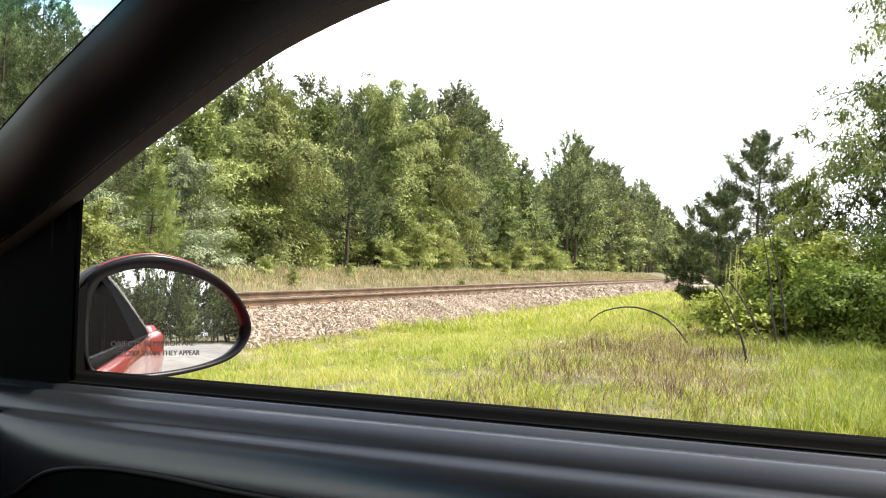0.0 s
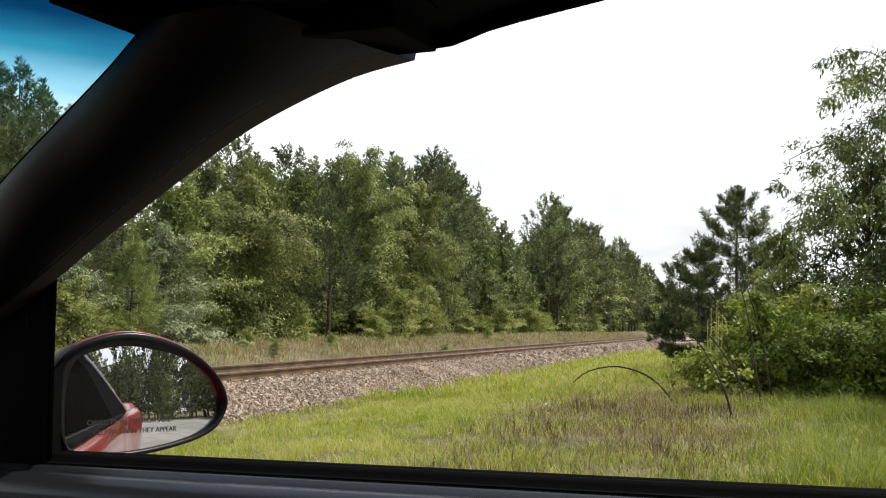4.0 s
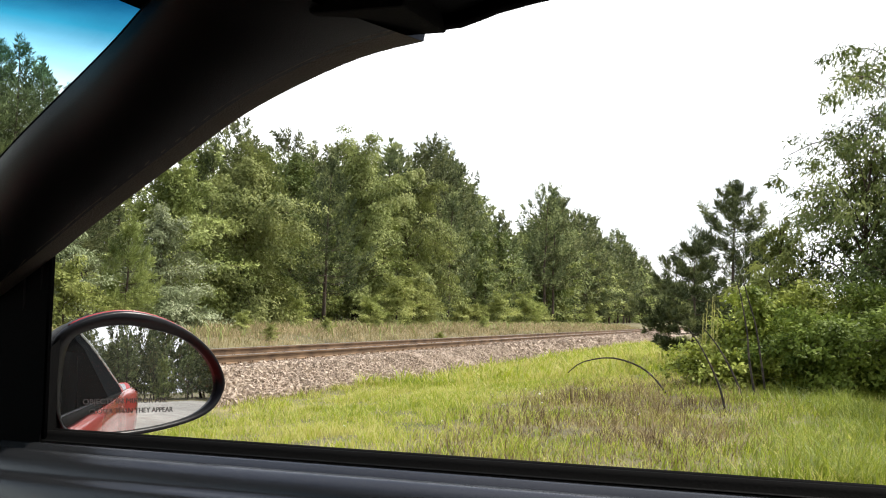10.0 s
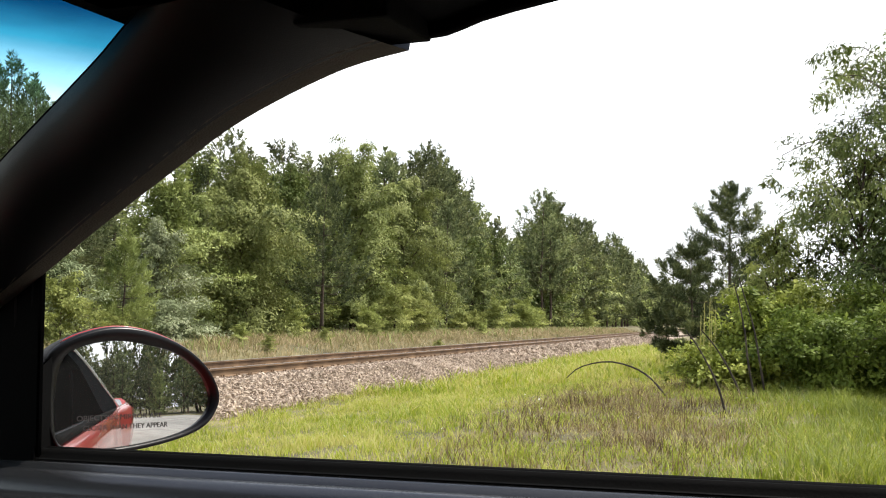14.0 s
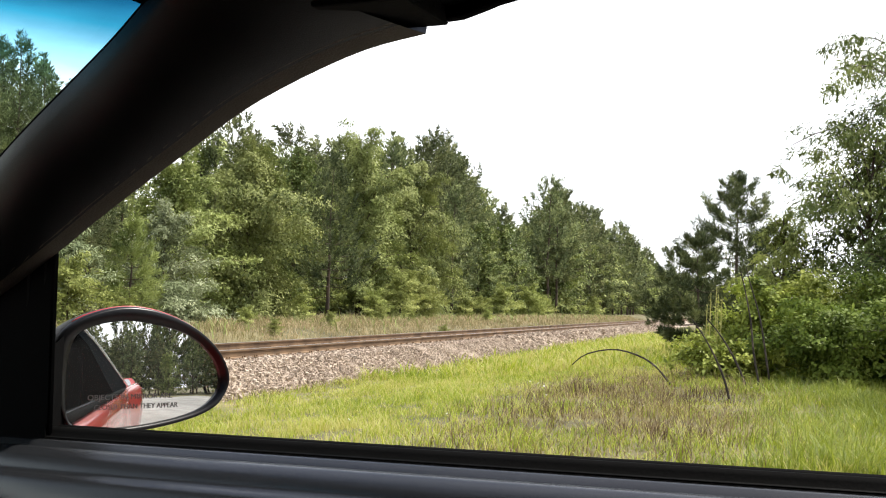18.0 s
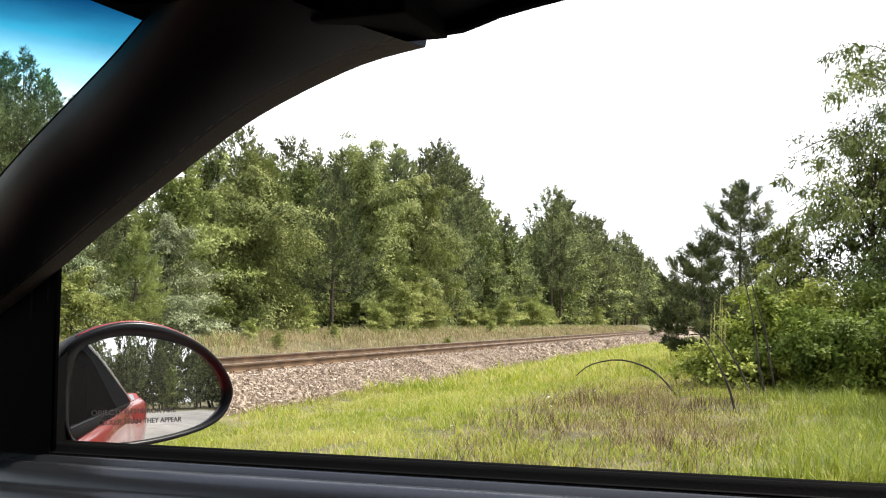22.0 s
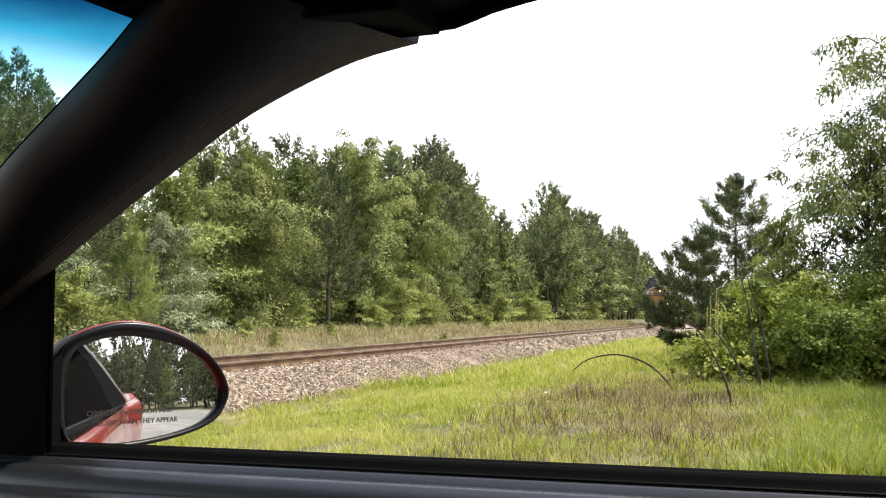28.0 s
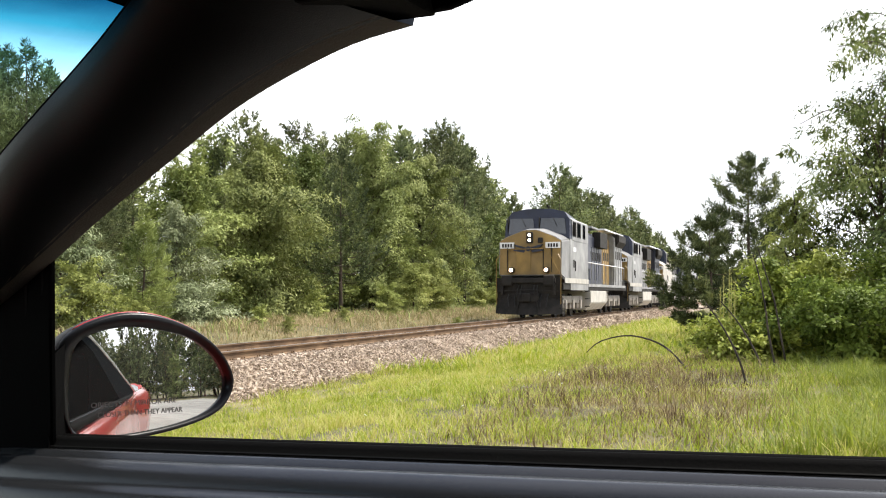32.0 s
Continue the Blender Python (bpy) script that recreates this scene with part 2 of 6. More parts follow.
M_MIRROR = material("mirror_silver", [(0.66, 0.67, 0.66), (0.68, 0.69, 0.68)], rough=0.0, metal=0.975, scale=2, fine=20, bump=0)
M_YELLOW = material("locomotive_yellow", [(0.2, 0.122, 0.026), (0.31, 0.19, 0.045)], rough=0.5, scale=2, fine=30, bump=0.05, patch=0.8)
M_BLUE = material("locomotive_blue", [(0.007, 0.01, 0.026), (0.015, 0.02, 0.045)], rough=0.45, scale=2, fine=30, bump=0.05, patch=0.8)
M_GREY = material("locomotive_grey", [(0.2, 0.2, 0.205), (0.31, 0.305, 0.3)], rough=0.5, scale=2, fine=30, bump=0.05, patch=0.8)
M_DIRTY = material("sooty_steel", [(0.012, 0.011, 0.01), (0.035, 0.03, 0.026)], rough=0.8, metal=0.3, scale=3, fine=40, bump=0.2)
M_DUST = material("dusty_steel", [(0.18, 0.16, 0.14), (0.36, 0.33, 0.29)], rough=0.85, scale=3, fine=30, bump=0.15)
M_TANK = material("pale_dusty_steel", [(0.4, 0.38, 0.35), (0.58, 0.55, 0.5)], rough=0.8, scale=2, fine=20, bump=0.1)
M_WHITE = material("white_vehicle_paint", [(0.68, 0.68, 0.67), (0.76, 0.76, 0.75)], rough=0.35, scale=2, fine=60, bump=0, coat=0.6)
M_TYRE = material("tyre_rubber", [(0.015, 0.015, 0.015), (0.03, 0.03, 0.03)], rough=0.9, scale=6, fine=80, bump=0.2)
M_HEADLAMP = lamp_material("headlamp_lit", (1.0, 0.72, 0.5), 9.0)
M_FLOWER = material("white_petals", [(0.7, 0.7, 0.6), (0.8, 0.8, 0.75)], rough=0.7, scale=20, fine=80, bump=0)
M_STALK = material("pale_seed_stalk", [(0.4, 0.39, 0.12), (0.55, 0.53, 0.2)], rough=0.7, scale=6, fine=60, bump=0, leafy=0.3)
M_MARK = material("etched_letters", [(0.045, 0.043, 0.042), (0.065, 0.063, 0.06)], rough=0.7, scale=20, fine=80, bump=0)


# ---- mesh helpers ----
def mesh_from(name, verts, faces, mat, smooth=False):
    me = bpy.data.meshes.new(name)
    me.from_pydata([tuple(v) for v in verts], [], [tuple(f) for f in faces])
    me.materials.append(mat)
    if smooth:
        me.polygons.foreach_set("use_smooth", [True] * len(me.polygons))
    me.update()
    return me


def thing(name, m=None):
    ob = new(name)
    if m is not None:
        ob.matrix_basis = m
    return ob


def part(name, bm, mat, parent, label="", smooth=False):
    """Links a bmesh (or a mesh) as one mesh object under parent."""
    if isinstance(bm, bmesh.types.BMesh):
        bmesh.ops.recalc_face_normals(bm, faces=bm.faces[:])
        me = bpy.data.meshes.new(name)
        bm.to_mesh(me)
        bm.free()
        me.materials.append(mat)
    else:
        me = bm
    if smooth:
        me.polygons.foreach_set("use_smooth", [True] * len(me.polygons))
    ob = new(name, me)
    if parent is not None:
        ob.parent = parent
    if label:
        ob["label"] = label
    return ob


def box(bm, x0, x1, y0, y1, z0, z1, bevel=0.0):
    m = Matrix.LocRotScale(((x0 + x1) / 2, (y0 + y1) / 2, (z0 + z1) / 2), None, (x1 - x0, y1 - y0, z1 - z0))
    made = bmesh.ops.create_cube(bm, size=1.0, matrix=m)["verts"]
    if bevel:
        edges = list({e for v in made for e in v.link_edges})
        bmesh.ops.bevel(bm, geom=edges, offset=bevel, segments=2, affect="EDGES", profile=0.6)


def boxed(x0, x1, y0, y1, z0, z1, bevel=0.0):
    bm = bmesh.new()
    box(bm, x0, x1, y0, y1, z0, z1, bevel)
    return bm


def tube(bm, points, radii, sides=6):
    """A tapered tube along points."""
    rings = []
    pts = [Vector(p) for p in points]
    for i, p in enumerate(pts):
        d = (pts[min(i + 1, len(pts) - 1)] - pts[max(i - 1, 0)]).normalized()
        u = d.orthogonal().normalized()
        w = d.cross(u)
        r = radii[i] if hasattr(radii, "__len__") else radii
        rings.append([bm.verts.new(p + (u * math.cos(2 * math.pi * k / sides) + w * math.sin(2 * math.pi * k / sides)) * r) for k in range(sides)])
    for a, b in zip(rings, rings[1:]):
        for k in range(sides):
            bm.faces.new((a[k], a[(k + 1) % sides], b[(k + 1) % sides], b[k]))
    bm.faces.new(rings[0][::-1])
    bm.faces.new(rings[-1])


def tubed(points, radii, sides=6):
    bm = bmesh.new()
    tube(bm, points, radii, sides)
    return bm


def cyl(bm, centre, axis, r, length, sides=16, bevel=0.0):
    a = Vector(axis).normalized()
    c = Vector(centre)
    tube(bm, [c - a * length / 2, c + a * length / 2], r, sides)


def extrude(bm, outline, x0, x1, axis="x"):
    """A prism: an outline of (a, b) pairs drawn out along one axis."""
    def at(a, b, c):
        return {"x": (c, a, b), "y": (a, c, b), "z": (a, b, c)}[axis]
    lo = [bm.verts.new(at(a, b, x0)) for a, b in outline]
    hi = [bm.verts.new(at(a, b, x1)) for a, b in outline]
    k = len(outline)
    for i in range(k):
        bm.faces.new((lo[i], lo[(i + 1) % k], hi[(i + 1) % k], hi[i]))
    bm.faces.new(lo[::-1])
    bm.faces.new(hi)


def extruded(outline, x0, x1, axis="x", bevel=0.0):
    bm = bmesh.new()
    extrude(bm, outline, x0, x1, axis)
    if bevel:
        bmesh.ops.bevel(bm, geom=bm.edges[:], offset=bevel, segments=2, affect="EDGES")
    return bm


def smoothstep(a, b, v):
    t = min(1.0, max(0.0, (v - a) / (b - a)))
    return t * t * (3 - 2 * t)


def curve_at(points, u):
    """Catmull-Rom through a few control points, u from 0 to 1."""
    n = len(points) - 1
    s = min(max(u, 0.0), 1.0) * n
    i = min(int(s), n - 1)
    t = s - i
    p = [Vector(points[min(max(i + k, 0), n)]) for k in (-1, 0, 1, 2)]
    return 0.5 * (2 * p[1] + (p[2] - p[0]) * t + (2 * p[0] - 5 * p[1] + 4 * p[2] - p[3]) * t * t + (3 * p[1] - p[0] - 3 * p[2] + p[3]) * t ** 3)


def loft(rows, closed=False):
    """A sheet over rows of equal length."""
    bm = bmesh.new()
    vs = [[bm.verts.new(p) for p in row] for row in rows]
    k = len(rows[0])
    for a, b in zip(vs, vs[1:]):
        for i in range(k if closed else k - 1):
            bm.faces.new((a[i], a[(i + 1) % k], b[(i + 1) % k], b[i]))
    return bm


# ---- ground ----
TRACK_X = -10.75
RAIL_Z = 0.03
ROAD_X0, ROAD_X1 = 28.5, 41.5


def ground_z(x, y):
    z = -0.6 * smoothstep(1.0, 8.2, -x)
    z += 0.62 * smoothstep(12.0, 15.5, -x)
    z += 0.6 * smoothstep(24, 60, -x)
    if x < 4 and abs(x - TRACK_X) > 3.5 and not (x > -3.5 and y < 5):
        z += 0.05 * noise.noise((x * 0.35, y * 0.35, 0))
    return z


def build_ground():
    def lines(stops):
        out = []
        for (a, b, step) in stops:
            k = max(1, round((b - a) / step))
            out += [a + (b - a) * i / k for i in range(k)]
        return out + [stops[-1][1]]
    xs = lines([(-3000, -400, 650), (-400, -60, 68), (-60, -24, 6), (-24, 6, 0.75), (6, 60, 4.5), (60, 400, 68), (400, 3000, 650)])
    ys = lines([(-3000, -300, 675), (-300, -20, 28), (-20, 0, 4), (0, 40, 1.0), (40, 160, 6), (160, 600, 44), (600, 3000, 600)])
    verts = [(x, y, ground_z(x, y)) for y in ys for x in xs]
    k = len(xs)
    faces = [(j * k + i, j * k + i + 1, (j + 1) * k + i + 1, (j + 1) * k + i) for j in range(len(ys) - 1) for i in range(k - 1)]
    ob = new("ground", mesh_from("ground", verts, faces, M_GROUND, True))
    tagged(ob, "grassy sandy ground sloping down to a railway bed", "ground", kind="structure")


def build_road():
    bm = boxed(ROAD_X0, ROAD_X1, -950, 1000, -0.1, 0.03)
    road = part("road", bm, M_ROAD, None)
    tagged(road, "two-lane grey asphalt highway beside a pine wood", "road", kind="structure")
    for x in (ROAD_X0 + 0.4, ROAD_X1 - 0.4):
        ob = part("edge_line", boxed(x - 0.06, x + 0.06, -950, 1000, 0.034, 0.037), M_PAINT_LINE, road)
    apron = part("pavement", boxed(-1.5, ROAD_X0 - 0.004, -9, 3.6, -0.06, 0.024), M_ROAD, None)
    tagged(apron, "worn grey asphalt turnout beside the highway", "pavement", kind="structure")


# ---- railway ----
def rail_outline(cx):
    h = RAIL_Z
    half = [(0.036, 0.0), (0.036, -0.03), (0.012, -0.045), (0.009, -0.135), (0.07, -0.155), (0.07, -0.17)]
    return [(cx + a, h + b) for a, b in half] + [(cx - a, h + b) for a, b in half[::-1]]


def stones(n, y0, y1, size, seed, sides):
    """Loose stones scattered over the near slope and shoulder of the bed."""
    rng = np.random.default_rng(seed)
    verts, faces = [], []
    for i in range(n):
        u = rng.random()
        y = y0 + (y1 - y0) * rng.random() ** 1.25
        x = TRACK_X + 0.85 + 1.72 * u
        z = bed_z(x)
        s = size * (0.55 + 0.9 * rng.random())
        add_stone(verts, faces, x, y, z + 0.15 * s, s, rng)
    return verts, faces


def add_stone(verts, faces, x, y, z, s, rng):
    base = len(verts)
    d = rng.normal(size=(8, 3)) * 0.16
    q = rng.normal(size=3)
    a = rng.random() * 6.28
    ca, sa_ = math.cos(a), math.sin(a)
    for k in range(8):
        px, py, pz = ((k & 1) - 0.5), (((k >> 1) & 1) - 0.5), ((k >> 2) - 0.5)
        px, py, pz = px * 0.9 + d[k, 0], py * 0.75 + d[k, 1], pz * 0.7 + d[k, 2]
        pz += 0.3 * q[0] * px + 0.3 * q[1] * py
        verts.append((x + s * (px * ca - py * sa_), y + s * (px * sa_ + py * ca), z + s * pz))
    for f in ((4, 5, 7, 6), (0, 1, 5, 4), (2, 6, 7, 3), (0, 4, 6, 2), (1, 3, 7, 5)):
        faces.append(tuple(base + k for k in f))


def bed_z(x):
    d = abs(x - TRACK_X)
    if d < 1.6:
        return RAIL_Z - 0.19
    return RAIL_Z - 0.19 - (d - 1.6) * 0.52


def build_track():
    track = tagged(thing("railway_track"), "single railway track on wooden ties in pinkish stone ballast", "railway track")
    xs = [-3.0, -2.6, -2.2, -1.6, -0.8, 0, 0.8, 1.6, 2.2, 2.6, 3.0]
    verts, faces = [], []
    ys = [-400, -100, -20] + [i * 1.0 for i in range(-10, 60)] + [60 + 10 * i for i in range(60)] + [900, 1600]
    for y in ys:
        for x in xs:
            verts.append((TRACK_X + x, y, bed_z(TRACK_X + x) + 0.04 * noise.noise((x * 2, y * 1.7, 3)) - (0.25 if abs(x) == 3.0 else 0)))
    k = len(xs)
    faces = [(j * k + i, j * k + i + 1, (j + 1) * k + i + 1, (j + 1) * k + i) for j in range(len(ys) - 1) for i in range(k - 1)]
    part("ballast_bed", mesh_from("ballast_bed", verts, faces, M_BED, True), M_BED, track)
    for s in (-1, 1):
        cx = TRACK_X + s * 0.7525
        rail = part("rail", extruded(rail_outline(cx), -400, 1600, "y"), M_RAIL, track)
        part("rail_head", extruded([(cx - 0.03, RAIL_Z + 0.002), (cx + 0.03, RAIL_Z + 0.002), (cx + 0.028, RAIL_Z + 0.005), (cx - 0.028, RAIL_Z + 0.005)], -400, 1600, "y"), M_RAILTOP, rail, "polished steel running surface")
    return track


def build_track_pieces(track):
    tie = boxed(-1.3, 1.3, -0.115, 0.115, -0.16, 0.0, 0.012)
    tie_mesh = bpy.data.meshes.new("tie")
    tie.to_mesh(tie_mesh)
    tie.free()
    tie_mesh.materials.append(M_TIE)
    plate = bpy.data.meshes.new("tie_plate")
    bm = boxed(-0.18, 0.18, -0.1, 0.1, 0, 0.014)
    for a in (-0.1, 0.1):
        box(bm, a - 0.012, a + 0.012, -0.06, -0.036, 0.014, 0.045)
        box(bm, a - 0.012, a + 0.012, 0.036, 0.06, 0.014, 0.045)
    bm.to_mesh(plate)
    bm.free()
    plate.materials.append(M_RAIL)
    rng = random.Random(4)
    for i in range(280):
        ob = new("tie", tie_mesh)
        ob.parent = track
        ob.matrix_basis = pose(TRACK_X + rng.uniform(-0.04, 0.04), 6 + i * 0.55, RAIL_Z - 0.168 + rng.uniform(-0.008, 0.004), rz=rng.uniform(-0.8, 0.8))
        if i < 70:
            for s in (-1, 1):
                p = new("tie_plate", plate)
                p.parent = ob
                p.matrix_basis = pose(s * 0.7525, 0, 0.0005)
    verts, faces = [], []
    for i in range(360):
        y = 6 + (280 + i) * 0.55
        b = len(verts)
        for k in range(8):
            verts.append((TRACK_X + ((k & 1) - 0.5) * 2.6, y + (((k >> 1) & 1) - 0.5) * 0.23, RAIL_Z - 0.168 - 0.1 * (1 - (k >> 2))))
        faces += [tuple(b + q for q in f) for f in ((4, 5, 7, 6), (0, 1, 5, 4), (2, 6, 7, 3), (0, 4, 6, 2), (1, 3, 7, 5))]
    ob = part("far_ties", mesh_from("far_ties", verts, faces, M_TIE), M_TIE, track)
    tagged(ob, kind="stuff")
    v, f = stones(36000, 12, 42, 0.036, 7, 6)
    tagged(part("ballast", mesh_from("ballast", v, f, M_STONE), M_STONE, track), kind="stuff")
    v, f = stones(9000, 40, 110, 0.085, 8, 6)
    tagged(part("far_ballast", mesh_from("far_ballast", v, f, M_STONE), M_STONE, track), kind="stuff")
    kinds = []
    rng = np.random.default_rng(9)
    for i in range(6):
        v, f = [], []
        add_stone(v, f, 0, 0, 0, 0.075, rng)
        kinds.append(mesh_from("stone", v, f, M_STONE))
    for i in range(260):
        y = 14 + 14 * rng.random()
        x = TRACK_X + 0.9 + 1.65 * rng.random()
        ob = new("stone", kinds[i % 6])
        ob.parent = track
        ob.matrix_basis = pose(x, y, bed_z(x) + 0.025, rz=float(rng.random() * 360))


# ---- foliage ----
def leaf_plates(centres, radii, ways, per, size, rng, narrow=0.5, droop=0.2, thick=0.35):
    """Small bent leaves laid over flattened sprays that reach out along ways; returns vertices and faces."""
    n = len(centres) * per
    c = np.repeat(np.array(centres, dtype=float), per, axis=0)
    r = np.repeat(np.array(radii, dtype=float), per)
    w = np.repeat(np.array(ways, dtype=float), per, axis=0)
    w[:, 2] = 0
    w /= np.linalg.norm(w, axis=1)[:, None] + 1e-6
    lat = np.stack([-w[:, 1], w[:, 0], 0 * r], 1)
    a = rng.random(n) * 2 * math.pi
    d = np.sqrt(rng.random(n)) * (0.75 + 0.45 * rng.random(n))
    along, across = np.cos(a) * d * 1.15, np.sin(a) * d * 0.9
    p = c + w * (r * along)[:, None] + lat * (r * across)[:, None]
    p[:, 2] += r * (thick * rng.normal(size=n) * 0.6 - (0.2 + 0.5 * droop) * d * d)
    axis = w * 0.55 + rng.normal(size=(n, 3)) * 0.55 + lat * across[:, None] * 0.5
    axis[:, 2] -= droop
    axis /= np.linalg.norm(axis, axis=1)[:, None]
    nrm = rng.normal(size=(n, 3)) * 0.24 + w * 0.5
    nrm[:, 2] += 0.9
    side = np.cross(axis, nrm)
    side /= np.linalg.norm(side, axis=1)[:, None] + 1e-9
    nn = np.cross(side, axis)
    s = size * (0.55 + 0.9 * rng.random(n))
    b = p + axis * (s * 0.45)[:, None] + side * (s * 0.5 * narrow)[:, None] + nn * (s * 0.1)[:, None]
    e = p + axis * s[:, None]
    f = p + axis * (s * 0.45)[:, None] - side * (s * 0.5 * narrow)[:, None] + nn * (s * 0.1)[:, None]
    v = np.stack([p, b, e, f], axis=1).reshape(-1, 3)
    return v, np.arange(n * 4).reshape(-1, 4)


def array_mesh(name, v, q, mat):
    me = bpy.data.meshes.new(name)
    me.vertices.add(len(v))
    me.vertices.foreach_set("co", np.asarray(v, dtype=np.float32).ravel())
    k = q.shape[1]
    me.loops.add(q.size)
    me.loops.foreach_set("vertex_index", q.astype(np.int32).ravel())
    me.polygons.add(len(q))
    me.polygons.foreach_set("loop_start", np.arange(0, q.size, k, dtype=np.int32))
    me.materials.append(mat)
    me.update(calc_edges=True)
    return me


def broadleaf(name, height, width, mat, seed, leaf=0.14, leaves=30000, base=0.06, boughs=30, sprays=9, narrow=0.5, droop=0.25, top=1.0, thick=0.35, fill=0.3, spray=0.1, rise=0.2, ragged=0.35, lean=0.0):
    """A leafy tree: trunk, boughs that reach out in layers, and leaves in flat sprays along them, with gaps between."""
    rng = np.random.default_rng(seed)
    tree = thing(name)
    r0 = 0.011 * height + 0.012
    pts = [Vector((0, 0, -0.1))] + [Vector((0.02 * height * rng.normal() * k / 3 + lean * height * k / 3, 0.02 * height * rng.normal() * k / 3, height * 0.94 * k / 3)) for k in (1, 2, 3)]
    part("trunk", tubed([curve_at(pts, i / 8) for i in range(9)], [r0 * (1.25 - 1.15 * i / 8) for i in range(9)], 8), M_BARK, tree, smooth=True)
    bm = bmesh.new()
    centres, radii, ways = [], [], []
    for i in range(boughs):
        q = (i + rng.random()) / boughs
        h = base + (1 - base) * q
        prof = (0.6 + 1.0 * q) if q < 0.4 else max(0.1, 1 - ((q - 0.4) / 0.62) ** 1.8 * top)
        a = i * 2.4 + 0.4 * rng.normal()
        way = Vector((math.cos(a), math.sin(a), 0))
        reach = width * 0.5 * min(prof, 1.0) * (1 - ragged + 1.6 * ragged * rng.random())
        p0 = curve_at(pts, max(0.03, h - rise * (0.4 + 0.6 * q)))
        tip = curve_at(pts, min(1.0, h)) + way * reach
        tip.z += (0.06 if q > 0.85 else 0.0) * height * rng.random()
        mid = p0.lerp(tip, 0.5) + Vector((0, 0, (0.1 + 0.25 * droop) * reach))
        line = [curve_at([p0, mid, tip], 0.86 * u / 6) for u in range(7)]
        tube(bm, line, [r0 * 0.38 * (1 - 0.13 * u) * (1.1 - 0.6 * q) + 0.002 for u in range(7)], 5)
        lat = Vector((-way.y, way.x, 0))
        for k in range(sprays):
            u = 0.28 + 0.74 * (k + rng.random()) / sprays
            off = rng.normal() * 0.2 * reach * (1.15 - 0.6 * u)
            c = curve_at([p0, mid, tip], u) + lat * off + Vector((0, 0, 0.025 * height * rng.normal() - droop * 0.12 * reach * u * u))
            centres.append(c)
            radii.append(width * spray * (0.55 + 0.6 * rng.random()) * (1.1 - 0.35 * u) * (0.75 + 0.4 * min(prof, 1)))
            ways.append(way + lat * (off / (reach + 0.1)) * 1.2)
    for i in range(int(fill * boughs * sprays)):
        h = base + (0.9 - base) * rng.random()
        a = rng.random() * 6.283
        way = Vector((math.cos(a), math.sin(a), 0))
        centres.append(curve_at(pts, h) + way * (width * 0.24 * math.sqrt(rng.random()) * (1.05 - h)))
        radii.append(width * spray * (0.8 + 0.6 * rng.random()))
        ways.append(way)
    tagged(part("limb", bm, M_BARK, tree, smooth=True), kind="stuff")
    v, q = leaf_plates(centres, radii, ways, max(1, leaves // len(centres)), leaf, rng, narrow, droop, thick)
    low = v[:, 2].reshape(-1, 4).min(axis=1) > 0.01
    q = np.arange(int(low.sum()) * 4).reshape(-1, 4)
    part("crown", array_mesh("crown", v.reshape(-1, 4, 3)[low].reshape(-1, 3), q, mat), mat, tree)
    return tree


